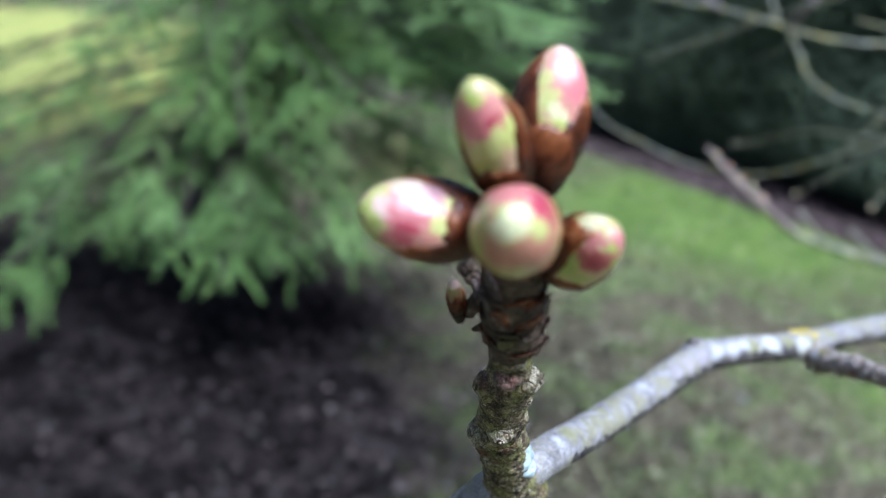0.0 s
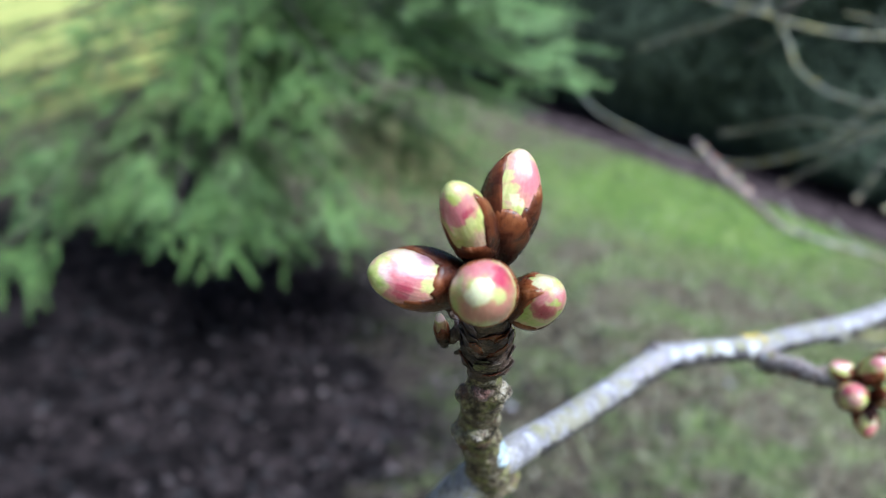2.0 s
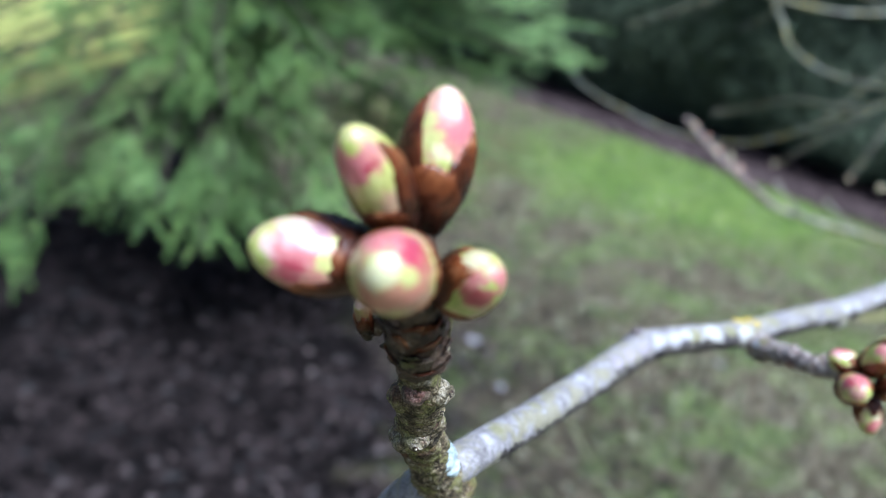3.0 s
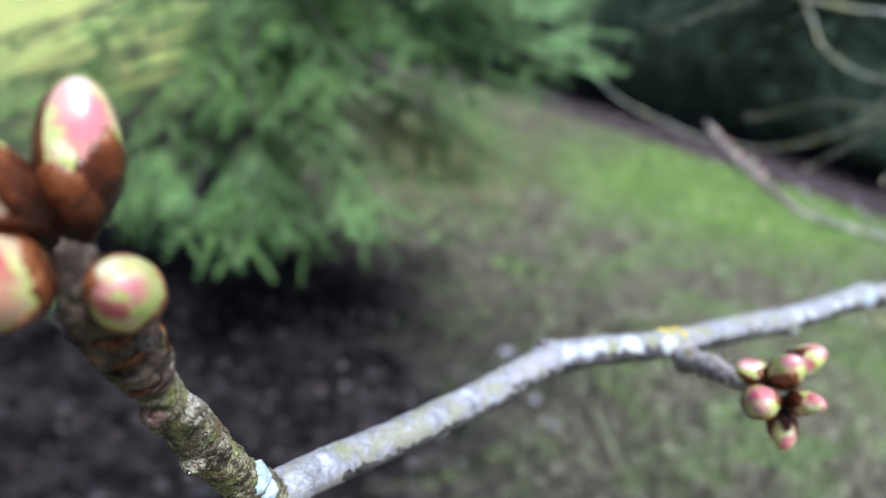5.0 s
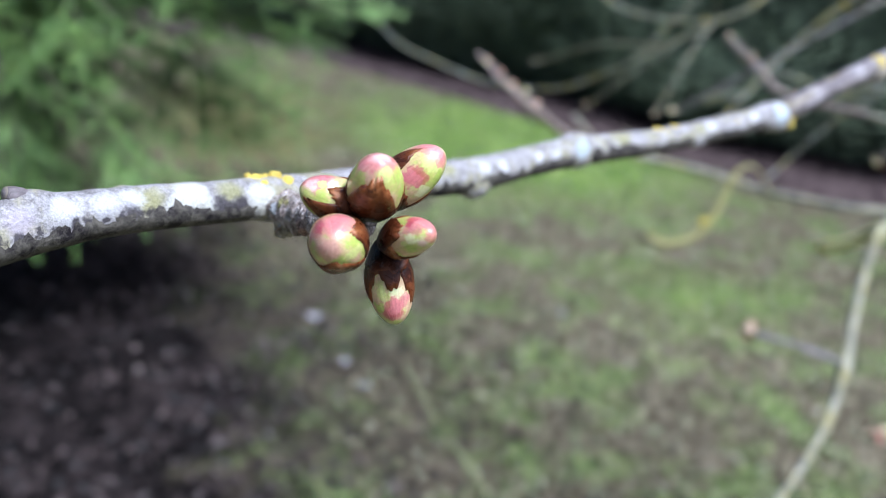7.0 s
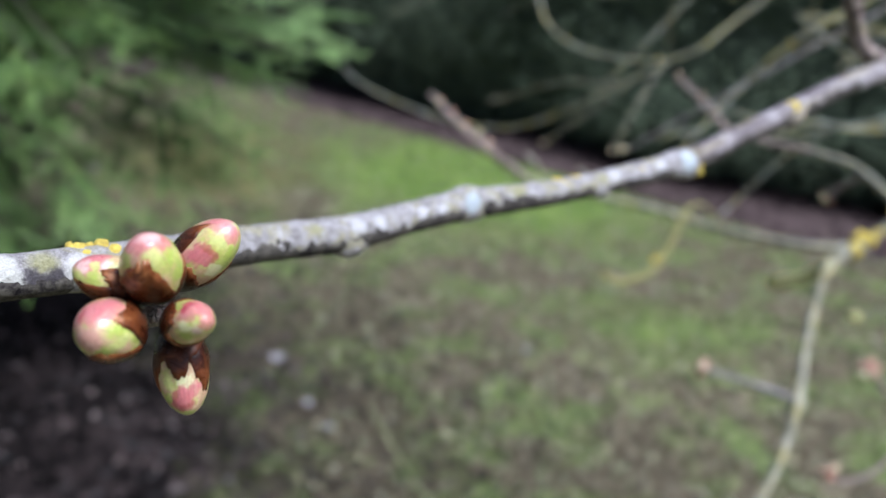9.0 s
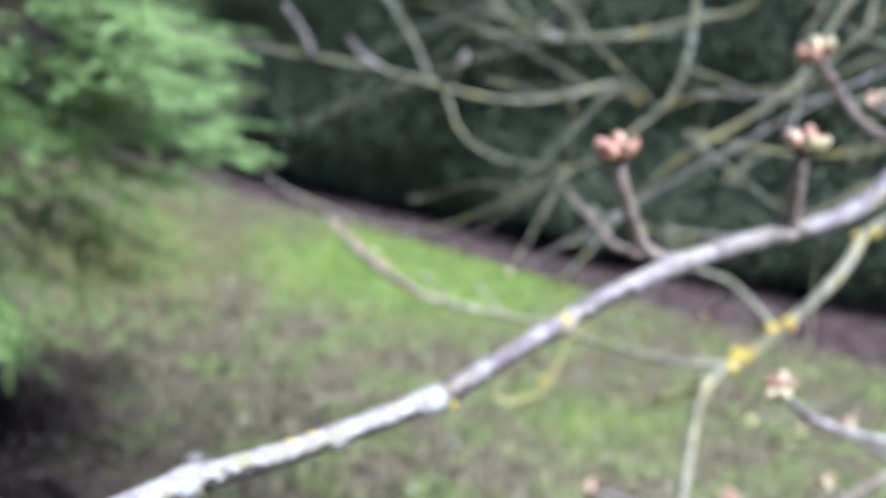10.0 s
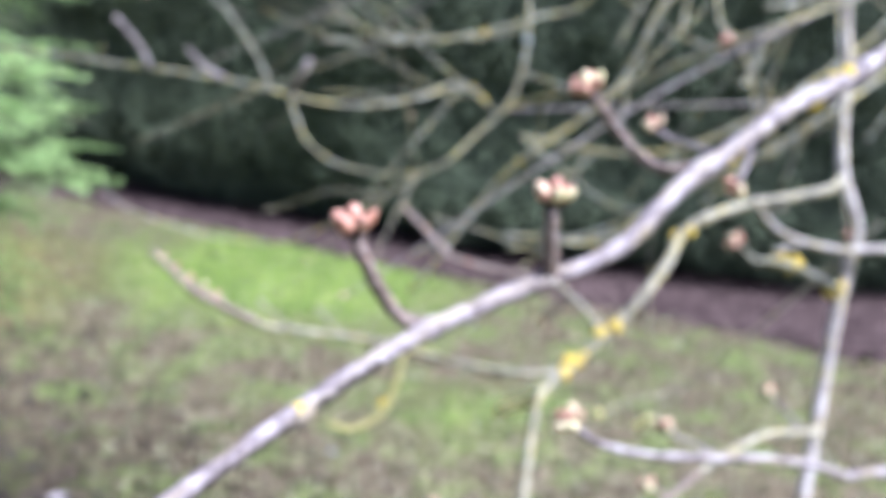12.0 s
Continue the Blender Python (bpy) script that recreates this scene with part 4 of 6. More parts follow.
# leaf scar, oval and rimmed
for r, h, mat in ((0.0017, 0.0004, SPUR_DARK), (0.0015, 0.0006, SCAR), (0.0011, 0.0007, SPUR_DARK), (0.0009, 0.0009, SCAR), (0.0003, 0.0011, SPUR_DARK)):
    grown(blob, "leaf_scar", (0.0092, 0.0872, 1.3534), (-0.05, -0.85, 0.45), r, h, mat, tree, 9.1)


def plate(path, at, turn, wide, high, lift_by, mat, seed):
    """A stiff old scale: a curved plate that hugs the spur end and stands off at its frayed upper edge."""
    p = smooth_path(path, 0.0004)
    _, us, vs = frames_along(p)
    run = np.r_[0, np.cumsum(np.linalg.norm(np.diff(p[:, :3], axis=0), axis=1))]
    nu, nv = 10, 7
    verts, faces = [], []
    for lay in (0, 1):
        for j in range(nv + 1):
            for i in range(nu + 1):
                sx = 2 * i / nu - 1
                f = j / nv * (1 - 0.35 * abs(sx) ** 2 + 0.22 * noise.noise(Vector((sx * 3, seed, 0))) + 0.10 * noise.noise(Vector((sx * 9, seed, 3))))
                k = int(np.clip(np.searchsorted(run, at + f * high), 0, len(p) - 1))
                th = turn + sx * wide * (1 - 0.25 * f)
                d = us[k] * math.cos(th) + vs[k] * math.sin(th)
                verts.append(p[k, :3] + d * (p[k, 3] * 1.0 + 0.0001 + lift_by * f * f - 0.00016 * lay - 0.0003 * (j == 0)))
    w, half = nu + 1, (nu + 1) * (nv + 1)
    for j in range(nv):
        for i in range(nu):
            q = (j * w + i, j * w + i + 1, (j + 1) * w + i + 1, (j + 1) * w + i)
            faces.append(q)
            faces.append(tuple(half + v for v in reversed(q)))
    rim = [i for i in range(w)] + [j * w + nu for j in range(1, nv + 1)] + [nv * w + i for i in reversed(range(nu))] + [j * w for j in reversed(range(1, nv))]
    for a, b in zip(rim, rim[1:] + rim[:1]):
        faces.append((b, a, half + a, half + b))
    return mesh_object("old_scale", verts, faces, mat, tree, [(0.1, 0.30 + 0.45 * (v % half) / half) for v in range(len(verts))], "", True)


# stiff scale remains in rows round the spur end
gen = np.random.default_rng(19)
for k in range(44):
    grown(plate, SPUR_A_TIP, 0.0004 + 0.0150 * gen.random(), k * 2.4 + gen.uniform(-0.5, 0.5), gen.uniform(0.25, 0.70), gen.uniform(0.0016, 0.0042), gen.uniform(0.0001, 0.0008), (SPUR_DARK, SCALE, SPUR_DARK, SPUR_PINK, SPUR_DARK, SPUR, SCALE)[k % 7], k * 1.9)
# small brown side bud on a crooked stalk
grown(wood, "bud_stalk", [(0.0066, 0.0850, 1.3640, 0.0012), (0.0052, 0.0868, 1.3632, 0.0011), (0.0042, 0.0876, 1.3620, 0.0010), (0.0036, 0.0880, 1.3606, 0.0008)], SPUR_DARK, tree, step=0.0003, sides=16, rough=0.3, grain=900, fine=0.5)
# dark crumbly knob, a pale broken stub and a thorn-like scale beside it
for k in range(12):
    off = Vector((math.sin(k * 2.4), math.cos(k * 1.7), math.sin(k * 3.9 + 1))) * 0.0008
    grown(blob, "knot", Vector((0.0031, 0.0878, 1.3659)) + off, off + Vector((0, -0.0004, 0.0002)), 0.0007, 0.0006, SPUR_DARK, tree, 60.0 + k, "", 10, 3)
grown(wood, "twig_stub", [(0.0056, 0.0862, 1.3632, 0.0011), (0.0045, 0.0872, 1.3645, 0.0009), (0.0036, 0.0876, 1.3655, 0.0007)], SPUR_PINK, tree, step=0.0003, sides=14, rough=0.25, grain=900)
grown(wood, "twig_stub", [(0.0062, 0.0862, 1.3604, 0.0007), (0.0052, 0.0872, 1.3594, 0.0005), (0.0045, 0.0876, 1.3589, 0.0002)], SPUR_DARK, tree, step=0.0003, sides=10, rough=0.3, grain=900)

BUDS_A = [
    ((0.0076, 0.0764, 1.3785), (0.0083, 0.0775, 1.3927), 0.0037, "a1", [(180, 0.75, 90), (-76, 0.74, 66), (60, 0.90, 58), (-4, 0.54, 74)]),
    ((0.0060, 0.0752, 1.3785), (0.0004, 0.0679, 1.3900), 0.0030, "b1", [(180, 0.85, 90), (108, 0.66, 60), (-66, 0.82, 56), (24, 0.47, 72)]),
    ((0.0047, 0.0746, 1.3756), (-0.0079, 0.0702, 1.3775), 0.0038, "c1", [(180, 0.70, 90), (78, 0.72, 60), (-86, 0.72, 62), (-2, 0.52, 66)]),
    ((0.0061, 0.0723, 1.3753), (0.0048, 0.0604, 1.3815), 0.0038, "d1", [(180, 0.76, 78), (0, 0.50, 84), (88, 0.55, 70), (-90, 0.60, 70)]),
    ((0.0115, 0.0800, 1.3705), (0.0142, 0.0694, 1.3784), 0.0033, "e1", [(180, 0.62, 84), (-118, 0.60, 66), (-45, 0.50, 60), (92, 0.76, 50), (34, 0.98, 56)]),
    ((0.0030, 0.0878, 1.3597), (0.0014, 0.0866, 1.3654), 0.00100, "plain", [(180, 0.86, 90), (90, 0.66, 72), (-90, 0.72, 72), (0, 0.60, 84)]),
]
for k, (b0, b1, g, fl, sc) in enumerate(BUDS_A):
    grown(bud, tree, b0, b1, g, V1, fl, sc, 1.0 + k * 0.77)

# second spur, short, with six buds
grown(wood, "spur", [(0.0995, 0.2010, 1.3105, 0.0030), (0.1010, 0.1950, 1.3122, 0.0027), (0.1022, 0.1905, 1.3130, 0.0024), (0.1033, 0.1865, 1.3148, 0.0025), (0.1048, 0.1820, 1.3160, 0.0023), (0.1065, 0.1775, 1.3178, 0.0025), (0.1082, 0.1732, 1.3196, 0.0022), (0.1100, 0.1690, 1.3210, 0.0018)], SPUR_PALE, tree,
      step=0.0004, sides=26, rough=0.30, grain=620, rings=0.16, seed=7.7, label="ringed brown spur under the branch")
grown(blob, "lichen_patch", (0.0990, 0.1972, 1.3115), (-0.8, -0.5, -0.2), 0.0018, 0.0007, BLUE, tree, 1.5, "frayed pale lichen")
grown(blob, "lichen_patch", (0.0995, 0.1960, 1.3095), (-0.7, -0.6, -0.4), 0.0019, 0.0009, WHITE, tree, 3.5)
for k, (x, y, z) in enumerate(((0.0978, 0.1985, 1.3105), (0.0990, 0.1945, 1.3088), (0.0982, 0.1955, 1.3125), (0.1000, 0.1930, 1.3100), (0.0990, 0.1990, 1.3080))):
    grown(blob, "lichen_patch", (x, y, z), (-0.7, -0.6, -0.2 + 0.2 * k), 0.0012, 0.0010, KNOB if k % 2 else WHITE, tree, 4.4 + k, "", 12, 4)
# knots and old scars round the second spur
gen = np.random.default_rng(55)
for k in range(16):
    f = k / 15
    th = k * 2.4
    c = Vector((0.1005, 0.1965, 1.3118)).lerp(Vector((0.1090, 0.1715, 1.3202)), f)
    d = Vector((math.cos(th) * 0.9, -0.35 * math.cos(th), math.sin(th))).normalized()
    grown(blob, "knot", c + d * 0.0020, d, 0.0013 + 0.0009 * gen.random(), 0.0012, (SPUR_PALE, KNOB, SPUR_PINK)[k % 3], tree, 31.0 + k, "", 12, 4)
BUDS_B = [
    ((0.1102, 0.1668, 1.3238), (0.1011, 0.1661, 1.3269), 0.0029, "tl", [(180, 0.6, 90), (-112, 0.52, 60), (46, 0.92, 46), (-14, 0.70, 40)]),
    ((0.1100, 0.1667, 1.3240), (0.1099, 0.1591, 1.3330), 0.0034, "tm", [(180, 0.55, 90), (112, 0.58, 66), (-112, 0.60, 66), (2, 0.92, 66)]),
    ((0.1115, 0.1696, 1.3239), (0.1188, 0.1675, 1.3322), 0.0032, "tr", [(180, 0.6, 90), (-112, 0.62, 52), (54, 0.82, 34), (0, 0.44, 80)]),
    ((0.1067, 0.1656, 1.3189), (0.1049, 0.1560, 1.3244), 0.0036, "ll", [(180, 0.6, 80), (112, 0.58, 60), (36, 0.80, 64), (-72, 0.88, 54)]),
    ((0.1121, 0.1648, 1.3203), (0.1162, 0.1558, 1.3257), 0.0025, "lr", [(180, 0.55, 80), (100, 0.56, 70), (-100, 0.62, 70), (-30, 0.50, 70), (28, 0.72, 56)]),
    ((0.1125, 0.1673, 1.3198), (0.1141, 0.1622, 1.3100), 0.0031, "bt", [(180, 0.60, 90), (64, 0.72, 42), (-74, 0.70, 44), (0, 0.60, 36), (0, 0.44, 90)]),
]
for k, (b0, b1, g, fl, sc) in enumerate(BUDS_B):
    grown(bud, tree, b0, b1, g, V2, fl, sc, 7.0 + k * 0.91)


def cluster(centre, axis, size, count, seed, girth=0.0029):
    """A bunch of buds at a twig's end."""
    ax = Vector(axis).normalized()
    u = ax.orthogonal().normalized()
    v = ax.cross(u)
    size, count = size * 1.22, count + 1
    for k in range(count):
        if k == 0 and count > 3:
            d = ax
        else:
            th = 2 * math.pi * k / max(1, count - 1) + seed
            d = (ax * 0.95 + (u * math.cos(th) + v * math.sin(th)) * 0.95).normalized()
        c = Vector(centre) - ax * size * 0.35
        grown(bud, tree, c + d * size * 0.12, c + d * size * 0.9, girth * (1.3 + 0.25 * math.sin(seed + k)), V3, "far", [(180, 0.62, 85), (75, 0.66, 60), (-75, 0.6, 60), (0, 0.5, 80)], seed + k * 1.3)


def sprout(ctrl, number, reach, seed, mat):
    """Short crooked side twigs with knobby ends along a bough."""
    p = smooth_path(ctrl, 0.02)
    gen = np.random.default_rng(int(seed * 13) + 7)
    for k in range(number):
        q = p[gen.integers(len(p) // 8, len(p) - 1)]
        f = min(len(p) - 2, int(np.argmin(((p[:, :3] - q[:3]) ** 2).sum(1))))
        d = p[f + 1, :3] - p[f, :3]
        d = d / np.linalg.norm(d) * 0.9 + gen.normal(size=3) * (0.5, 0.4, 0.5)
        d /= np.linalg.norm(d)
        long = reach * gen.uniform(0.4, 1.0)
        bend = gen.normal(size=3) * 0.25 * long
        r = 0.0016 + 0.0010 * gen.random()
        pts = [q[:3], q[:3] + d * long * 0.35, q[:3] + d * long * 0.7 + bend * 0.5, q[:3] + d * long + bend]
        tip = [r * 1.3, r, r * 0.95, r * 1.5]
        grown(wood, "twig", [(*a, b) for a, b in zip(pts, tip)], mat, tree, step=0.006, sides=7, rough=0.22, grain=160, seed=seed + k)
        for _ in range(2):
            f = gen.integers(0, len(p) - 1)
            n = gen.normal(size=3) + (0, -0.8, 0.6)
            n /= np.linalg.norm(n)
            grown(blob, "lichen_patch", p[f, :3] + n * p[f, 3] * 0.4, n, p[f, 3] * gen.uniform(0.4, 0.8), p[f, 3] * 0.25, YELLOW if gen.random() < 0.6 else BLUE, tree, seed + f, "", 12, 3)


FAR_PATHS = []


def bough(ctrl, mat=BARK_MOSSY, scale=1.0, step=0.012, sides=10, rough=0.09, grain=70, name="branch", seed=0.0, label="", swell=()):
    if 20 <= seed < 40 and name == "branch":
        scale *= 0.72
        FAR_PATHS.append(ctrl)
    if seed >= 8 and seed < 40 and name == "branch":
        sprout(ctrl, 1 if seed in (20, 21, 22, 23) else 7 if seed >= 20 else 2, 0.24 if seed >= 24 else 0.10, seed, mat)
    return grown(wood, name, ctrl, mat, tree, step=step, sides=sides, rough=rough, grain=grain, seed=seed, label=label, scale=scale, swell=swell)


# spurs and side twigs of the near branch, further along
bough([(0.3966, 0.3962, 1.3370, 0.0040), (0.3878, 0.4002, 1.3391, 0.0036), (0.3795, 0.4030, 1.3455, 0.0033), (0.3680, 0.3990, 1.3610, 0.0031), (0.3604, 0.3975, 1.3739, 0.0032), (0.3574, 0.3985, 1.3830, 0.0030)], SPUR_PINK, 1.05, 0.0012, 16, 0.42, 300, "spur", 1)
cluster((0.3567, 0.3990, 1.3885), (-0.15, 0.0, 1.0), 0.0135, 5, 0.4)
bough([(0.4815, 0.4250, 1.3510, 0.0040), (0.4740, 0.4170, 1.3662, 0.0034), (0.4690, 0.4130, 1.3798, 0.0030), (0.4680, 0.4120, 1.3910, 0.0030)], SPUR_PINK, 1.15, 0.0012, 16, 0.42, 300, "spur", 2)
cluster((0.4690, 0.4130, 1.3985), (0.05, 0.0, 1.0), 0.0145, 6, 1.4)
bough([(0.6350, 0.4960, 1.4005, 0.0040), (0.6226, 0.5116, 1.3977, 0.0036), (0.6150, 0.5279, 1.4020, 0.0034), (0.6050, 0.5420, 1.4151, 0.0034), (0.5930, 0.5490, 1.4297, 0.0034), (0.5800, 0.5480, 1.4420, 0.0032)], SPUR_PINK, 1.1, 0.002, 14, 0.36, 220, "spur", 3)
cluster((0.5745, 0.5485, 1.4490), (-0.5, 0.0, 0.85), 0.0165, 6, 2.1, 0.0034)
bough([(0.6655, 0.5080, 1.4080, 0.0026), (0.6688, 0.5385, 1.4107, 0.0022), (0.6741, 0.5707, 1.4118, 0.0021), (0.6689, 0.5861, 1.4171, 0.0022)], BARK_YOUNG, 1, 0.004, 10, 0.1, 250, "twig", 4)
cluster((0.6675, 0.5880, 1.4200), (-0.4, 0.2, 0.8), 0.013, 3, 3.0)
bough([(0.7040, 0.5170, 1.4240, 0.0030), (0.6960, 0.5110, 1.4060, 0.0024), (0.6816, 0.5033, 1.3891, 0.0020)], BARK_YOUNG, 1, 0.004, 10, 0.1, 250, "twig", 6)
cluster((0.6800, 0.5020, 1.3870), (-0.5, 0.0, -0.5), 0.013, 4, 4.0)
bough([(2.05, 0.47, 0.98, 0.016), (1.55, 0.50, 1.05, 0.009), (1.1182, 0.4932, 1.0887, 0.0058), (0.8989, 0.4869, 1.1346, 0.0046), (0.8338, 0.4764, 1.1472, 0.0042), (0.7714, 0.4677, 1.1716, 0.0040), (0.7048, 0.4596, 1.1904, 0.0038),
       (0.6566, 0.4620, 1.1970, 0.0035), (0.6071, 0.4630, 1.2050, 0.0032), (0.5660, 0.4620, 1.2180, 0.0029), (0.5490, 0.4640, 1.2275, 0.0027), (0.5412, 0.4650, 1.2351, 0.0027)], BARK_YOUNG, 1, 0.004, 12, 0.26, 130, "branch", 7)
cluster((0.5370, 0.4660, 1.2390), (-0.6, 0.0, 0.6), 0.014, 5, 5.0)

# knots and scars along those spurs
def knots(a, b, reach, number, seed):
    gen = np.random.default_rng(seed)
    a, b = Vector(a), Vector(b)
    ax = (b - a).normalized()
    u = ax.orthogonal().normalized()
    v = ax.cross(u)
    for k in range(number):
        th = k * 2.4 + seed
        d = u * math.cos(th) + v * math.sin(th)
        grown(blob, "knot", a.lerp(b, (k + 0.5) / number) + d * reach * 0.75, d, reach * gen.uniform(0.5, 0.8), reach * gen.uniform(0.3, 0.55), (SPUR_PINK, KNOB, SPUR_DARK)[k % 3], tree, seed + k, "", 12, 4)


knots((0.3795, 0.4030, 1.3455), (0.3680, 0.3990, 1.3610), 0.0034, 7, 3)
knots((0.3680, 0.3990, 1.3610), (0.3580, 0.3983, 1.3815), 0.0034, 9, 5)
knots((0.4740, 0.4170, 1.3662), (0.4684, 0.4122, 1.3890), 0.0036, 10, 7)
knots((0.6150, 0.5279, 1.4020), (0.6050, 0.5420, 1.4151), 0.0040, 6, 9)
knots((0.6050, 0.5420, 1.4151), (0.5820, 0.5480, 1.4400), 0.0038, 9, 11)

# boughs about a metre off, mossy and yellow with lichen
bough([(1.2325, 0.8622, 1.3373, 0.0085), (1.1994, 0.8500, 1.3214, 0.0078), (1.1344, 0.8561, 1.3080, 0.0076), (1.0793, 0.8787, 1.2924, 0.0076), (1.0167, 0.8813, 1.2745, 0.0078), (0.9859, 0.8895, 1.2500, 0.0080), (0.9548, 0.8726, 1.2171, 0.0080),
       (0.9145, 0.8620, 1.1777, 0.0078), (0.8644, 0.8602, 1.1296, 0.0076), (0.8115, 0.8571, 1.0899, 0.0072), (0.7640, 0.8400, 1.0690, 0.0066), (0.7460, 0.8219, 1.0310, 0.0060), (0.7218, 0.7865, 0.9863, 0.0058), (0.6998, 0.7511, 0.9429, 0.0062),
       (0.6694, 0.7157, 0.8950, 0.0050), (0.6046, 0.6661, 0.8469, 0.0046), (0.5571, 0.6378, 0.8063, 0.0040), (0.53, 0.62, 0.76, 0.003)], BARK_GOLD, 0.88, 0.006, 12, 0.1, 130, seed=8, label="olive-grey bark with yellow lichen",
      swell=[(0.6998, 0.7511, 0.9429, 0.02, 0.0025), (0.8644, 0.8602, 1.1296, 0.02, 0.002), (0.8115, 0.8571, 1.0899, 0.02, 0.002)])
bough([(0.6990, 0.7560, 0.9480, 0.0038), (0.6662, 0.7845, 0.9509, 0.0032), (0.6296, 0.8146, 0.9492, 0.0032)], BARK_YOUNG, 1, 0.006, 10, name="twig", seed=9)
cluster((0.6240, 0.8190, 0.9500), (-0.8, 0.5, 0.1), 0.015, 4, 6.0, 0.0036)
bough([(0.7700, 0.8430, 1.0730, 0.0060), (0.7640, 0.8700, 1.0450, 0.0058), (0.7467, 0.8996, 1.0222, 0.0064)], LEMON, 1.3, 0.006, 10, name="twig_stub", seed=10, label="stub crusted with pale yellow lichen")
bough([(0.8631, 0.8608, 1.1295, 0.0055), (0.8592, 0.8896, 1.1438, 0.0050), (0.8538, 0.9305, 1.1576, 0.0048), (0.8537, 0.9663, 1.1622, 0.0044), (0.8330, 1.0080, 1.1640, 0.0046)], BARK_GOLD, 1, 0.006, 10, name="twig", seed=11)
bough([(0.8370, 1.0040, 1.1640, 0.0046), (0.7950, 1.0500, 1.1640, 0.0050), (0.7560, 1.0920, 1.1700, 0.0056), (0.7380, 1.1150, 1.1890, 0.0054), (0.7250, 1.1500, 1.2070, 0.0050), (0.7157, 1.1915, 1.2218, 0.0036)], SPUR_PINK, 1, 0.004, 12, 0.32, 160, name="twig", seed=5)
bough([(0.8530, 0.9300, 1.1570, 0.0040), (0.8460, 0.9450, 1.1420, 0.0036), (0.8400, 0.9540, 1.1310, 0.0034), (0.8350, 0.9600, 1.1200, 0.0036)], SPUR_PINK, 1, 0.003, 12, 0.4, 220, name="spur", seed=4.4)
cluster((0.8340, 0.9610, 1.1170), (-0.3, 0.3, -0.8), 0.011, 4, 1.9, 0.0030)
for k, (x, y, z) in enumerate(((0.7700, 1.0700, 1.1650), (0.7440, 1.1050, 1.1820), (0.7300, 1.1350, 1.2000), (0.7185, 1.1800, 1.2180))):
    grown(bud, tree, (x, y, z), (x - 0.004, y - 0.006 * (-1) ** k, z + 0.010), 0.0034, V3, "far", [(180, 0.66, 85), (70, 0.7, 62), (-70, 0.62, 62), (0, 0.55, 80)], 2.0 + k)
bough([(0.8083, 0.8580, 1.0876, 0.0048), (0.7617, 0.8718, 1.0826, 0.0042), (0.7260, 0.9106, 1.0758, 0.0040), (0.6893, 0.9831, 1.0655, 0.0040), (0.6400, 1.0422, 1.0676, 0.0040), (0.5631, 1.1022, 1.0657, 0.0040), (0.4860, 1.1150, 1.0800, 0.0042),
       (0.4070, 1.1060, 1.1280, 0.0048), (0.3780, 1.1300, 1.1510, 0.0036), (0.3540, 1.1660, 1.1730, 0.0024)], BARK_GOLD, 1.15, 0.008, 10, seed=12)
bough([(0.7000, 0.9640, 1.0680, 0.0012), (0.6400, 0.9200, 1.1120, 0.0012), (0.6131, 0.9127, 1.1033, 0.0022), (0.6017, 0.9072, 1.0692, 0.0038), (0.5838, 0.9036, 1.0342, 0.0038), (0.5489, 0.9097, 1.0154, 0.0034), (0.5250, 0.9150, 1.0250, 0.0024)], DULL, 1.1, 0.006, 10, name="twig", seed=13)
bough([(1.45, 1.15, 2.08, 0.016), (1.2900, 1.02, 1.82, 0.011), (1.2667, 0.9461, 1.5751, 0.0092), (1.2592, 0.9124, 1.4821, 0.0088), (1.2415, 0.8881, 1.4048, 0.0082), (1.2325, 0.8622, 1.3373, 0.0086), (1.2471, 0.8365, 1.2707, 0.0086), (1.2352, 0.8273, 1.2166, 0.0088),
       (1.2093, 0.8098, 1.1497, 0.0090), (1.1864, 0.7893, 1.0768, 0.0090), (1.1540, 0.7613, 1.0019, 0.0088), (1.1221, 0.7339, 0.9299, 0.0086), (1.0906, 0.7052, 0.8538, 0.0080), (1.05, 0.68, 0.72, 0.006), (1.02, 0.67, 0.62, 0.003)], BARK_PALE, 0.98, 0.008, 12, seed=14)
bough([(1.2146, 0.8175, 1.1876, 0.0064), (1.1620, 0.8382, 1.2096, 0.0062), (1.1196, 0.8504, 1.2204, 0.0056), (1.0954, 0.8620, 1.2195, 0.0044), (1.0644, 0.8665, 1.2411, 0.0044)], BARK_MOSSY, 1, 0.006, 10, name="twig", seed=15)
cluster((1.0600, 0.8670, 1.2460), (-0.7, 0.1, 0.7), 0.018, 5, 7.0, 0.004)
bough([(2.08, 0.50, 1.30, 0.016), (1.70, 0.70, 1.24, 0.009), (1.4169, 0.7903, 1.2379, 0.0058), (1.2749, 0.8046, 1.2460, 0.0056), (1.1705, 0.7994, 1.2500, 0.0054), (1.0768, 0.7930, 1.2688, 0.0050), (1.0253, 0.7911, 1.2951, 0.0044), (0.9981, 0.7884, 1.3202, 0.0034)], BARK_PALE, 0.95, 0.008, 10, name="branch", seed=16)
bough([(1.1580, 0.7640, 1.0100, 0.0056), (1.0494, 0.6895, 1.0548, 0.0050), (0.9679, 0.6761, 1.0697, 0.0054), (0.9105, 0.6678, 1.0629, 0.0046), (0.8622, 0.6635, 1.0450, 0.0044), (0.8172, 0.6736, 1.0025, 0.0044), (0.79, 0.69, 0.94, 0.003)], BARK_GOLD, 0.9, 0.008, 10, name="branch", seed=17)
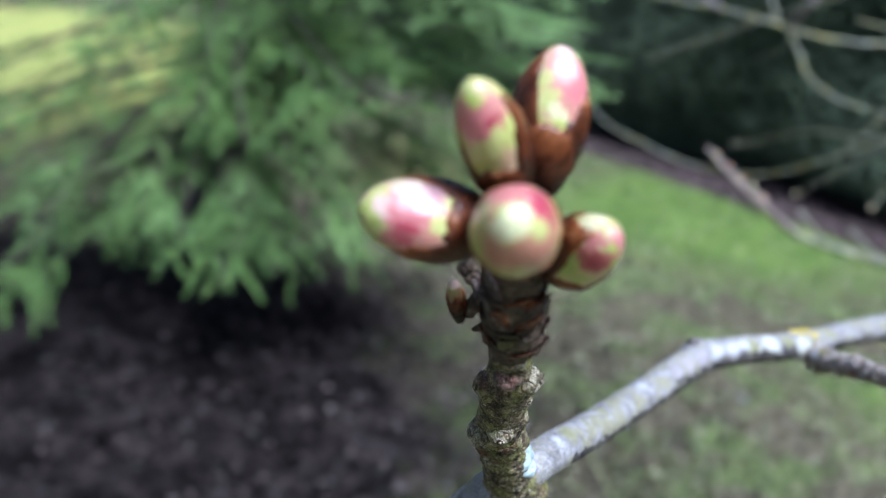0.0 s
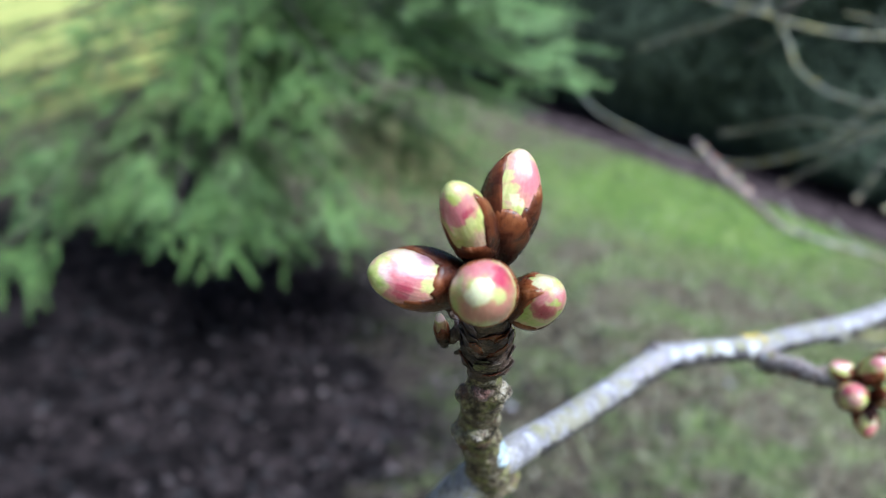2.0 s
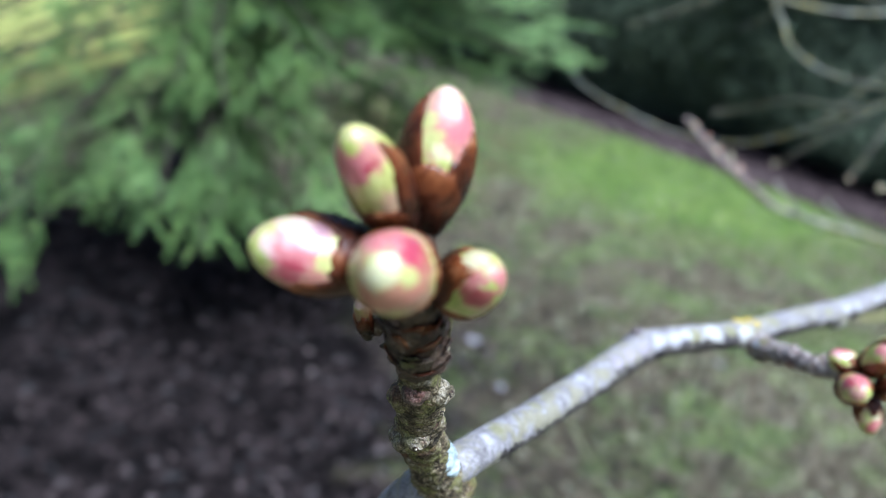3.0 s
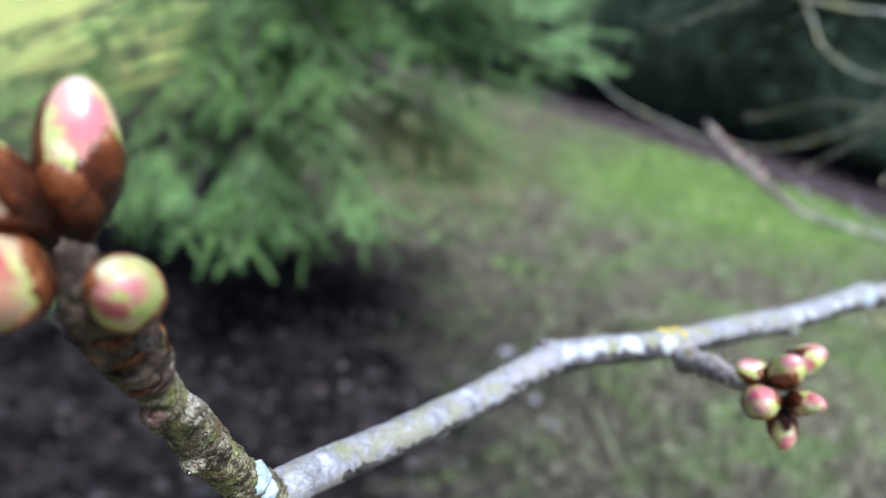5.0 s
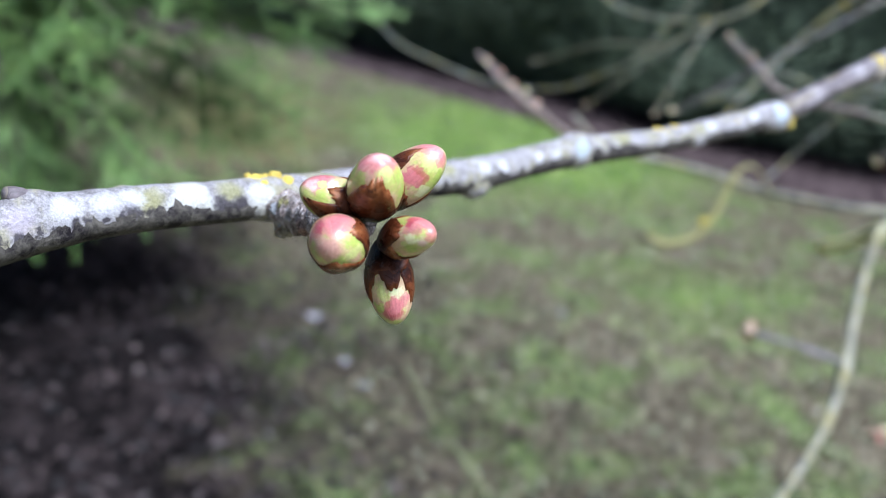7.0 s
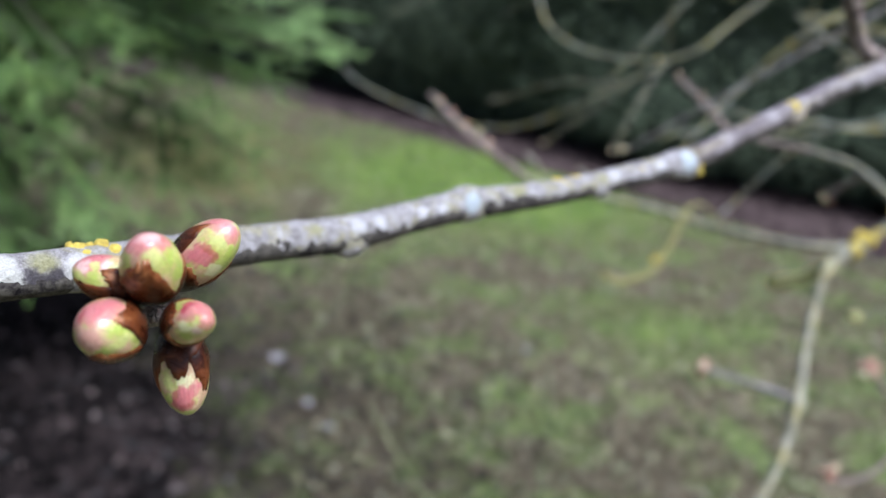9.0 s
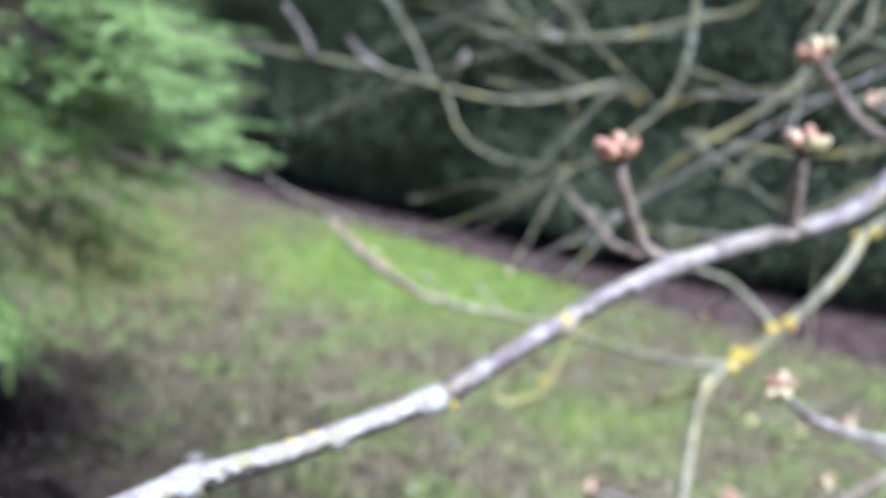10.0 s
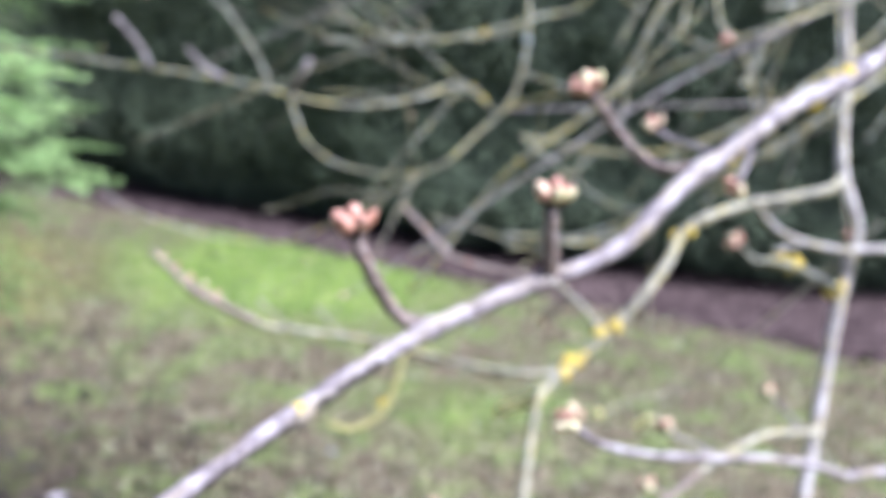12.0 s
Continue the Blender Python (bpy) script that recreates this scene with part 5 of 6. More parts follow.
bough([(0.8900, 0.6690, 1.0560, 0.0028), (0.8500, 0.6690, 1.0780, 0.0024), (0.8275, 0.6691, 1.0869, 0.0024), (0.8104, 0.6696, 1.0998, 0.0022)], BARK_YOUNG, 1, 0.006, 8, name="twig", seed=18)
cluster((0.8080, 0.6696, 1.1030), (-0.3, 0.0, 0.9), 0.013, 3, 8.0)
# bud-tipped twigs below, springing from the low bough
bough([(0.8622, 0.6635, 1.0450, 0.0032), (0.7800, 0.6300, 1.0400, 0.0026), (0.7050, 0.6120, 1.0380, 0.0024), (0.6640, 0.6050, 1.0440, 0.0024), (0.6350, 0.5970, 1.0670, 0.0024)], SPUR_PINK, 1, 0.005, 10, 0.2, 200, name="twig", seed=2.2)
cluster((0.6260, 0.5940, 1.0740), (-0.6, -0.1, 0.6), 0.013, 5, 2.6)
bough([(0.8050, 0.6390, 1.0400, 0.0026), (0.7850, 0.6370, 1.0480, 0.0022), (0.7720, 0.6360, 1.0570, 0.0022)], SPUR_PINK, 1, 0.004, 10, 0.2, 200, name="twig", seed=2.7)
cluster((0.7670, 0.6360, 1.0610), (-0.6, 0.0, 0.6), 0.011, 3, 3.6)
bough([(0.8000, 0.6820, 0.9650, 0.0028), (0.7100, 0.6350, 0.9450, 0.0024), (0.6500, 0.6080, 0.9520, 0.0022), (0.6260, 0.5990, 0.9660, 0.0022)], SPUR_PINK, 1, 0.005, 10, 0.2, 200, name="twig", seed=3.1)
cluster((0.6220, 0.5975, 0.9700), (-0.6, 0.0, 0.5), 0.012, 3, 4.6)
bough([(1.0494, 0.6895, 1.0548, 0.0024), (1.0300, 0.7150, 1.0740, 0.0018), (1.0180, 0.7290, 1.0910, 0.0018)], BARK_YOUNG, 1, 0.005, 8, 0.2, 200, name="twig", seed=3.6)
cluster((1.0160, 0.7310, 1.0940), (-0.4, 0.1, 0.8), 0.012, 3, 5.6)
# a thin straight twig further back, its tip crusted yellow-green, and a shorter one beside it
bough([(1.4200, 0.9300, 1.2500, 0.0034), (1.3400, 1.0000, 1.1040, 0.0024), (1.2600, 1.0720, 0.9650, 0.0020), (1.2150, 1.1150, 0.8800, 0.0022), (1.1865, 1.1448, 0.8285, 0.0030)], BARK_GOLD, 1, 0.01, 8, 0.15, 120, name="twig", seed=4.1)
bough([(1.2350, 1.0950, 0.9180, 0.0018), (1.1500, 1.1100, 0.9000, 0.0014), (1.0748, 1.1190, 0.8767, 0.0018)], BARK_GOLD, 1, 0.01, 8, 0.15, 120, name="twig", seed=4.6)
for x, y, z, rad in ((1.1865, 1.1440, 0.8290, 0.010), (1.1960, 1.1330, 0.8450, 0.009), (1.0748, 1.1180, 0.8770, 0.010)):
    for q in range(3):
        grown(blob, "lichen_patch", (x + 0.003 * math.sin(q * 2.1), y - 0.002, z + 0.004 * math.cos(q * 2.1)), (math.sin(q * 2.1), -0.8, math.cos(q * 2.1)), rad * (1.1 - 0.15 * q), rad * 0.6, LEMON, tree, x * 31 + q, "yellow-green leafy lichen", 12, 4)
for at, rad, nrm in (((0.8640, 0.8540, 1.1350), 0.012, (-0.2, -0.9, 0.3)), ((0.8115, 0.8510, 1.0940), 0.013, (-0.2, -0.9, 0.3)), ((0.8250, 0.8520, 1.1030), 0.009, (-0.2, -0.8, 0.5)), ((0.7467, 0.8990, 1.0250), 0.007, (-0.4, -0.7, 0.4)),
                     ((1.2140, 0.8150, 1.1900), 0.012, (-0.4, -0.8, 0.3)), ((1.1500, 0.8400, 1.2170), 0.010, (-0.2, -0.9, 0.4)), ((1.1250, 0.8470, 1.2230), 0.008, (-0.2, -0.9, 0.4)), ((0.9859, 0.8830, 1.2530), 0.010, (-0.3, -0.8, 0.4)),
                     ((0.8420, 0.5630, 1.4740), 0.008, (-0.3, -0.8, 0.5)), ((0.8000, 0.5480, 1.4480), 0.007, (0.0, -0.8, -0.4)), ((0.6700, 0.4980, 1.4080), 0.006, (0.0, -0.9, -0.3)), ((0.5900, 0.9040, 1.0480), 0.006, (-0.4, -0.9, 0))):
    for q in range(3):
        off = Vector((math.sin(q * 2.1 + at[0] * 50), 0.3 * math.cos(q * 3.0), 0.8 * math.sin(q * 2.1 + at[0] * 50))) * rad * 0.75
        grown(blob, "lichen_patch", Vector(at) + off, nrm, rad * (0.95 - 0.15 * q), rad * 0.25, YELLOW, tree, at[0] * 37 + q * 5, "yellow leafy lichen")

grown(wood, "twig", [(0.4860, 1.1150, 1.0800, 0.0044), (0.4070, 1.1060, 1.1280, 0.0058), (0.3780, 1.1300, 1.1510, 0.0046), (0.3540, 1.1660, 1.1730, 0.0032)], SPUR_PINK, tree, step=0.004, sides=14, rough=0.4, grain=160, seed=8.8)
# reddish knobbly end of the long low twig, crowded with small buds
for k in range(12):
    f = k / 11
    q = Vector((0.4300, 1.1100, 1.1140)).lerp(Vector((0.3640, 1.1500, 1.1640)), f)
    d = Vector((math.sin(k * 2.4), -0.5 + 0.6 * math.cos(k * 1.9), 0.5 + math.cos(k * 2.4))).normalized()
    grown(bud, tree, q, q + d * (0.013 - 0.004 * f) + Vector((-0.004, 0.004, 0.003)), 0.0042 - 0.0012 * f, V2, "far", [(180, 0.66, 85), (70, 0.7, 62), (-70, 0.62, 62), (0, 0.5, 80)], k * 1.1)
# boughs further off
FAR = 0.40
bough([(0.612, 2.300, 2.0, 0.016), (0.6129, 2.3078, 1.5691, 0.0110), (0.6496, 2.2700, 1.4974, 0.0110), (0.6998, 2.1616, 1.4024, 0.0100), (0.7205, 2.0719, 1.3225, 0.0100)], BARK_MOSSY, 0.55, 0.02, 10, seed=20)
bough([(-0.5098, 3.3191, 1.3509, 0.01), (-0.2666, 3.1389, 1.3326, 0.013), (0.0331, 2.8679, 1.3345, 0.0149), (0.2664, 2.6921, 1.337, 0.016), (0.4052, 2.5602, 1.3313, 0.016), (0.5418, 2.4673, 1.3269, 0.0169), (0.6733, 2.3628, 1.3174, 0.018), (0.7687, 2.2506, 1.306, 0.0189), (0.8732, 2.1901, 1.2881, 0.0184), (1.0053, 2.1681, 1.2879, 0.0185), (1.1539, 2.1786, 1.3154, 0.0179), (1.2654, 2.2059, 1.353, 0.0171), (1.319, 2.189, 1.3512, 0.0143), (1.3805, 2.2036, 1.3055, 0.0114)], BARK_LICHEN, FAR, 0.02, 10, seed=21, label="mossy bough yellow with lichen")
for c in ([(0.4894, 2.4959, 1.3293, 0.0127), (0.4571, 2.489, 1.391, 0.0125), (0.4001, 2.4721, 1.4548, 0.0122)], [(0.6666, 2.3668, 1.3197, 0.0125), (0.6091, 2.3781, 1.3492, 0.0124), (0.5713, 2.3705, 1.3905, 0.0108)],
          [(0.8111, 2.2391, 1.2964, 0.0149), (0.8186, 2.1754, 1.3482, 0.0158), (0.8355, 2.1545, 1.3928, 0.0131)]):
    bough(c, BARK_YOUNG, 0.7, 0.02, 10, name="twig", seed=c[0][0] * 9)
bough([(1.30, 1.78, 2.06, 0.026), (1.2196, 1.7525, 1.6691, 0.0175), (1.2053, 1.7255, 1.5472, 0.0175), (1.1949, 1.7035, 1.4497, 0.0175), (1.1558, 1.6835, 1.3506, 0.0174), (1.0772, 1.6783, 1.2764, 0.0165), (1.0158, 1.6801, 1.2165, 0.0171), (0.9750, 1.7200, 1.1830, 0.0158),
       (0.9000, 1.8200, 1.0980, 0.0140), (0.8200, 1.9200, 1.0150, 0.0120), (0.7370, 2.0300, 0.9520, 0.0105), (0.6200, 2.2000, 0.9260, 0.0095), (0.5000, 2.2500, 0.9560, 0.0090), (0.4300, 2.2800, 0.9780, 0.0077), (0.3850, 2.3100, 1.0000, 0.0064), (0.3500, 2.3300, 1.0350, 0.0050)], BARK_LICHEN, FAR, 0.02, 10, seed=22)
# a side twig arching over that bough's low end, with a knobby tip
bough([(0.9200, 1.8000, 1.1150, 0.0042), (0.9350, 1.9800, 1.0850, 0.0040), (0.9300, 2.1500, 1.0600, 0.0040), (0.9000, 2.2500, 1.0300, 0.0040), (0.8500, 2.3800, 0.9700, 0.0036), (0.8000, 2.4200, 0.9480, 0.0040)], BARK_GOLD, 1, 0.02, 8, 0.2, 60, name="twig", seed=3.3)
bough([(0.9559, 1.6906, 1.1902, 0.0097), (0.9080, 1.7667, 1.1734, 0.0100), (0.8338, 1.8611, 1.1761, 0.0103), (0.7960, 1.9480, 1.2000, 0.0105), (0.7780, 1.9950, 1.2300, 0.0108), (0.7740, 2.0035, 1.2480, 0.0106), (0.7850, 2.1000, 1.2730, 0.0104), (0.8111, 2.2391, 1.2950, 0.0110)], BARK_LICHEN, 0.42, 0.02, 10, seed=23)
bough([(1.44, 1.32, 2.10, 0.024), (1.3038, 1.3067, 1.6579, 0.0125), (1.2373, 1.3129, 1.5635, 0.0112), (1.1793, 1.3070, 1.4405, 0.0101), (1.1133, 1.3184, 1.3657, 0.0105), (1.0399, 1.3580, 1.2965, 0.0125), (0.9976, 1.3964, 1.2369, 0.0105), (0.9526, 1.4299, 1.1545, 0.0096), (0.9009, 1.4521, 1.0611, 0.0076), (0.8581, 1.4755, 0.9877, 0.0060)], BARK_LICHEN, 0.74, 0.015, 10, seed=24)
bough([(1.62, 1.12, 2.05, 0.022), (1.4669, 1.2097, 1.5956, 0.0110), (1.3829, 1.2321, 1.5288, 0.0101), (1.2761, 1.2903, 1.4681, 0.0103), (1.2103, 1.3433, 1.4193, 0.0094), (1.0945, 1.4470, 1.3824, 0.0087), (1.0398, 1.5191, 1.3394, 0.0070)], BARK_LICHEN, 0.5, 0.015, 10, seed=25)
bough([(1.50, 0.95, 2.06, 0.016), (1.35, 0.80, 1.68, 0.008), (1.2133, 0.8177, 1.5968, 0.0060), (1.1159, 0.8512, 1.5463, 0.0058), (1.0654, 0.8801, 1.5205, 0.0056), (1.0271, 0.9049, 1.5012, 0.0050)], BARK_LICHEN, 0.9, 0.01, 10, seed=26)
cluster((1.0240, 0.9060, 1.4990), (-0.8, 0.2, 0.3), 0.016, 4, 9.0, 0.004)
bough([(1.62, 1.75, 2.02, 0.020), (1.5587, 1.9790, 1.6355, 0.0119), (1.3954, 2.0344, 1.5479, 0.0134), (1.2463, 2.0912, 1.4904, 0.0149), (1.0979, 2.1557, 1.4616, 0.0149), (0.9912, 2.2149, 1.4870, 0.0134), (0.9256, 2.2631, 1.5451, 0.0119), (0.8874, 2.3047, 1.6274, 0.0110)], BARK_LICHEN, FAR, 0.02, 10, seed=27)
bough([(1.40, 1.25, 2.09, 0.016), (1.1881, 1.1181, 1.6017, 0.0080), (1.2133, 1.0782, 1.5025, 0.0070), (1.2310, 1.0464, 1.4195, 0.0070), (1.2238, 1.0457, 1.3219, 0.0066), (1.1376, 1.1037, 1.2551, 0.0064), (1.0584, 1.1792, 1.1814, 0.0062), (0.9541, 1.2731, 1.1297, 0.0050)], BARK_LICHEN, 0.74, 0.015, 10, seed=28)
bough([(1.42, 1.18, 2.07, 0.014), (1.2546, 1.0297, 1.6067, 0.0070), (1.2330, 1.0124, 1.5069, 0.0062), (1.2044, 1.0052, 1.4308, 0.0056)], BARK_MOSSY, 0.55, 0.015, 10, seed=29)
bough([(1.78, 0.85, 1.85, 0.018), (1.50, 0.98, 1.53, 0.009), (1.3461, 0.9910, 1.4223, 0.0076), (1.2814, 1.0090, 1.3736, 0.0070), (1.2155, 1.0472, 1.3125, 0.0071), (1.1410, 1.0853, 1.2773, 0.0063), (1.0535, 1.1253, 1.1853, 0.0055), (0.9928, 1.1616, 1.1679, 0.0044)], BARK_LICHEN, 0.74, 0.015, 10, seed=30)
bough([(1.76, 0.95, 1.92, 0.018), (1.5105, 1.0646, 1.5631, 0.0090), (1.4247, 1.0838, 1.4817, 0.0076), (1.3463, 1.1048, 1.4193, 0.0066), (1.2248, 1.1431, 1.3436, 0.0066), (1.1169, 1.2098, 1.3114, 0.0058), (0.9855, 1.3112, 1.3218, 0.0046)], BARK_LICHEN, 0.74, 0.015, 10, seed=31)
# slender crossing twigs hanging from those boughs
twig_rng = np.random.default_rng(77)
for k in range(40):
    p = smooth_path(FAR_PATHS[k % len(FAR_PATHS)], 0.03)
    high = p[(p[:, 2] > 1.2) & (p[:, 0] > 0.85)]
    q = (high if len(high) else p)[twig_rng.integers(0, max(1, len(high)))][:3]
    d = np.array([twig_rng.uniform(-0.9, -0.15), twig_rng.uniform(-0.35, 0.35), twig_rng.uniform(-0.65, 0.35)])
    d /= np.linalg.norm(d)
    long = twig_rng.uniform(0.25, 0.75)
    bend = np.array([twig_rng.normal(0, 0.06), twig_rng.normal(0, 0.06), twig_rng.uniform(-0.16, 0.10)]) * long * 2
    rad = twig_rng.uniform(0.0011, 0.0022)
    ctrl = [(*(q + d * long * f + bend * f * (1 - 0.4 * f) * f), rad * (1.25 - 0.7 * f)) for f in (0, 0.3, 0.6, 0.85, 1.0)]
    grown(wood, "twig", ctrl, (BARK_GOLD, BARK_LICHEN, BARK_YOUNG, BARK_GOLD)[k % 4], tree, step=0.012, sides=7, rough=0.3, grain=110, seed=k * 0.7)
    if k % 3 == 0:
        e = ctrl[-1]
        grown(bud, tree, e[:3], tuple(np.array(e[:3]) + d * 0.012 + (0, 0, 0.004)), 0.0042, V3, "far", [(180, 0.6, 85), (70, 0.55, 62), (-70, 0.5, 62)], k * 0.9)
# limbs overhead and the trunk, beside and above the view
bough([(2.14, 0.46, 1.75, 0.060), (1.85, 0.78, 2.0, 0.046), (1.55, 1.12, 2.08, 0.036), (1.36, 1.55, 2.09, 0.030), (1.22, 1.92, 2.05, 0.026), (0.92, 2.24, 2.0, 0.020), (0.612, 2.300, 2.0, 0.015), (0.40, 2.35, 2.03, 0.006)], BARK, 1, 0.03, 14, 0.08, 20, "limb", 40)
bough([(2.15, 0.45, -0.04, 0.145), (2.15, 0.45, 0.12, 0.115), (2.14, 0.46, 0.8, 0.100), (2.13, 0.46, 1.6, 0.092), (2.17, 0.44, 2.3, 0.070), (2.25, 0.40, 3.1, 0.040), (2.30, 0.35, 3.9, 0.012)], BARK, 1, 0.05, 22, 0.06, 14, "trunk", 41, "ringed grey cherry trunk")


# ---- ground, bed, hedge, conifer ----
def sheet(name, xs, ys, height, mat):
    verts = [(x, y, height(x, y)) for y in ys for x in xs]
    w = len(xs)
    faces = [(j * w + i, j * w + i + 1, (j + 1) * w + i + 1, (j + 1) * w + i) for j in range(len(ys) - 1) for i in range(w - 1)]
    return mesh_object(name, verts, faces, mat)


def relief(x, y):
    fade = max(0.0, 1 - math.hypot(x - 1, y - 4) / 14)
    return fade * (0.022 * noise.noise(Vector((x * 0.9, y * 0.9, 0))) + 0.008 * noise.noise(Vector((x * 4.5, y * 4.5, 3))))


near_x, near_y = list(np.linspace(-8, 9, 150)), list(np.linspace(-2, 13, 140))
far = [15, 20, 30, 60, 120, 300, 900]
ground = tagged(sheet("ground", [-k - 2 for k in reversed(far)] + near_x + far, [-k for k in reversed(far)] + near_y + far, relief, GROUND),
                "thin mossy lawn with bare leaf-strewn soil, darkened for the conifer's shade", "ground", kind="structure")

BED_FRONT = [(-2.3, 8.75), (-1.2, 7.95), (0.28, 7.22), (0.80, 6.60), (1.38, 6.01), (2.05, 5.20), (2.60, 4.55), (3.25, 3.82), (3.76, 3.32), (4.3, 2.75), (7.0, 1.9)]
BED_BACK = [(-2.1, 9.35), (-0.95, 8.45), (0.42, 7.72), (1.05, 7.00), (1.72, 6.32), (2.42, 5.60), (3.05, 5.02), (3.80, 4.50), (4.50, 4.02), (5.2, 3.65), (6.4, 3.25), (8.5, 2.85)]
bf = smooth_path([(x, y, 0, 0) for x, y in BED_FRONT], 0.12)
bb = smooth_path([(x, y, 0, 0) for x, y in BED_BACK], 0.12)
rows_b, cols_b = 160, 14
verts, faces = [], []
for i in range(rows_b):
    a = bf[min(len(bf) - 1, int(i / (rows_b - 1) * (len(bf) - 1)))]
    b = bb[min(len(bb) - 1, int(i / (rows_b - 1) * (len(bb) - 1)))]
    for j in range(cols_b + 1):
        s = j / cols_b * 2.2
        x, y = a[0] + (b[0] - a[0]) * s, a[1] + (b[1] - a[1]) * s
        if j == 0:
            x += 0.05 * noise.noise(Vector((i * 0.5, 0, 0)))
            y += 0.05 * noise.noise(Vector((i * 0.5, 4, 0)))
        z = relief(x, y) + (-0.01 if j == 0 else 0.035 + 0.022 * noise.noise(Vector((x * 7, y * 7, 0))) + 0.02 * noise.noise(Vector((x * 22, y * 22, 0))))
        verts.append((x, y, z))
for i in range(rows_b - 1):
    for j in range(cols_b):
        w = cols_b + 1
        faces.append((i * w + j, (i + 1) * w + j, (i + 1) * w + j + 1, i * w + j + 1))
tagged(mesh_object("flower_bed", verts, faces, MULCH), "pinkish-brown mulched bed edge along the hedge", "flower bed", kind="structure")


def leaves(name, places, aims, longs, wides, mat, parent=None, fold=0.25):
    """Many small pointed leaves in one mesh: six corners each, folded along the middle."""
    pl, am = np.asarray(places), np.asarray(aims)
    am = am / (np.linalg.norm(am, axis=1)[:, None] + 1e-9)
    rnd = np.random.default_rng(len(pl)).normal(size=pl.shape)
    sd = np.cross(am, rnd)
    sd /= np.linalg.norm(sd, axis=1)[:, None] + 1e-9
    up = np.cross(sd, am)
    L, W = np.asarray(longs)[:, None], np.asarray(wides)[:, None]
    pts = np.stack([pl, pl + am * L * 0.45 + sd * W * 0.5 + up * W * fold, pl + am * L, pl + am * L * 0.45 - sd * W * 0.5 + up * W * fold], 1)
    n = len(pl)
    base = np.arange(n)[:, None] * 4
    faces = np.concatenate([base + np.array([[0, 1, 2]]), base + np.array([[0, 2, 3]])], 0)
    me = bpy.data.meshes.new(name)
    me.vertices.add(n * 4)
    me.vertices.foreach_set("co", pts.reshape(-1))
    me.loops.add(len(faces) * 3)
    me.loops.foreach_set("vertex_index", faces.reshape(-1))
    me.polygons.add(len(faces))
    me.polygons.foreach_set("loop_start", np.arange(len(faces)) * 3)
    me.update()
    me.validate()
    me.materials.append(mat)
    ob = new(name, me)
    if parent:
        ob.parent = parent
    return ob


rg = np.random.default_rng(5)
# clipped dark evergreen hedge behind the bed
hedge = tagged(new("hedge"), "tall dense dark evergreen hedge behind the bed", "hedge")
line = smooth_path([(x, y, 0, 0) for x, y in BED_BACK], 0.06)
line_d = np.gradient(line[:, :2], axis=0)
line_d /= np.linalg.norm(line_d, axis=1)[:, None]
out_n = np.stack([line_d[:, 1], -line_d[:, 0]], 1)
HIGH = 3.1


def hedge_depth(i, z):
    """How far the hedge face stands in front of the bed's back line."""
    return 0.12 + 0.22 * noise.noise(Vector((i * 0.05, z * 1.4, 0))) + 0.10 * noise.noise(Vector((i * 0.2, z * 4, 2))) - 0.6 * max(0.0, 0.50 - z) - 0.10 * max(0.0, z - 0.8) - 0.25 * max(0.0, z - 2.4)


# solid core behind the leaves, coloured dark as the hedge's inner shade
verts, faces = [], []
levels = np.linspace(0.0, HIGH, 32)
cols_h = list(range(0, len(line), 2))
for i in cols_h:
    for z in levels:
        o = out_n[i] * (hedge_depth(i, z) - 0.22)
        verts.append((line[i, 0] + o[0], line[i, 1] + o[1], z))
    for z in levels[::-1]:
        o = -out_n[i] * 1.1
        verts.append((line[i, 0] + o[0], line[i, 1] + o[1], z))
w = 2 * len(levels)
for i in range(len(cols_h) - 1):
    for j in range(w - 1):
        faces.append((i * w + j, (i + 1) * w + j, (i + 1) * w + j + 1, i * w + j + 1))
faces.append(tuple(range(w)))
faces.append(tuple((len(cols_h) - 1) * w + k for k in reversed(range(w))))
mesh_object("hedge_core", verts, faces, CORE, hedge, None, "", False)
N = 120000
ii = rg.integers(0, len(line), N)
zz = rg.uniform(0.10, HIGH, N) ** 1.0
dep = np.array([hedge_depth(i, z) for i, z in zip(ii, zz)]) - rg.exponential(0.09, N)
pl = np.column_stack([line[ii, 0] + out_n[ii, 0] * dep + rg.normal(0, 0.03, N), line[ii, 1] + out_n[ii, 1] * dep + rg.normal(0, 0.03, N), zz])
am = np.column_stack([out_n[ii, 0] + rg.normal(0, 0.8, N), out_n[ii, 1] + rg.normal(0, 0.8, N), rg.normal(-0.2, 0.7, N)])
tagged(leaves("hedge_leaves", pl, am, rg.uniform(0.022, 0.050, N), rg.uniform(0.012, 0.025, N), HEDGE, hedge), kind="stuff")
# drooping conifer over the bare soil
conifer = tagged(new("conifer"), "spreading evergreen conifer with drooping feathery green sprays", "tree")
CX, CY = -1.15, 4.15
conifer.location = (CX, CY, 0)
bpy.context.view_layer.update()
cinv = conifer.matrix_world.inverted()
ob = wood("trunk", [(CX, CY, -0.05, 0.20), (CX, CY, 0.15, 0.165), (CX + 0.02, CY, 1.5, 0.14), (CX, CY + 0.02, 3.2, 0.09), (CX, CY, 5.2, 0.02)], TRUNK, conifer, step=0.08, sides=18, rough=0.1, grain=9)
ob.matrix_parent_inverse = cinv
levels_c = []
z = 0.50
while z < 4.4:
    levels_c.append(z)
    z += 0.085 if z < 1.9 else 0.15
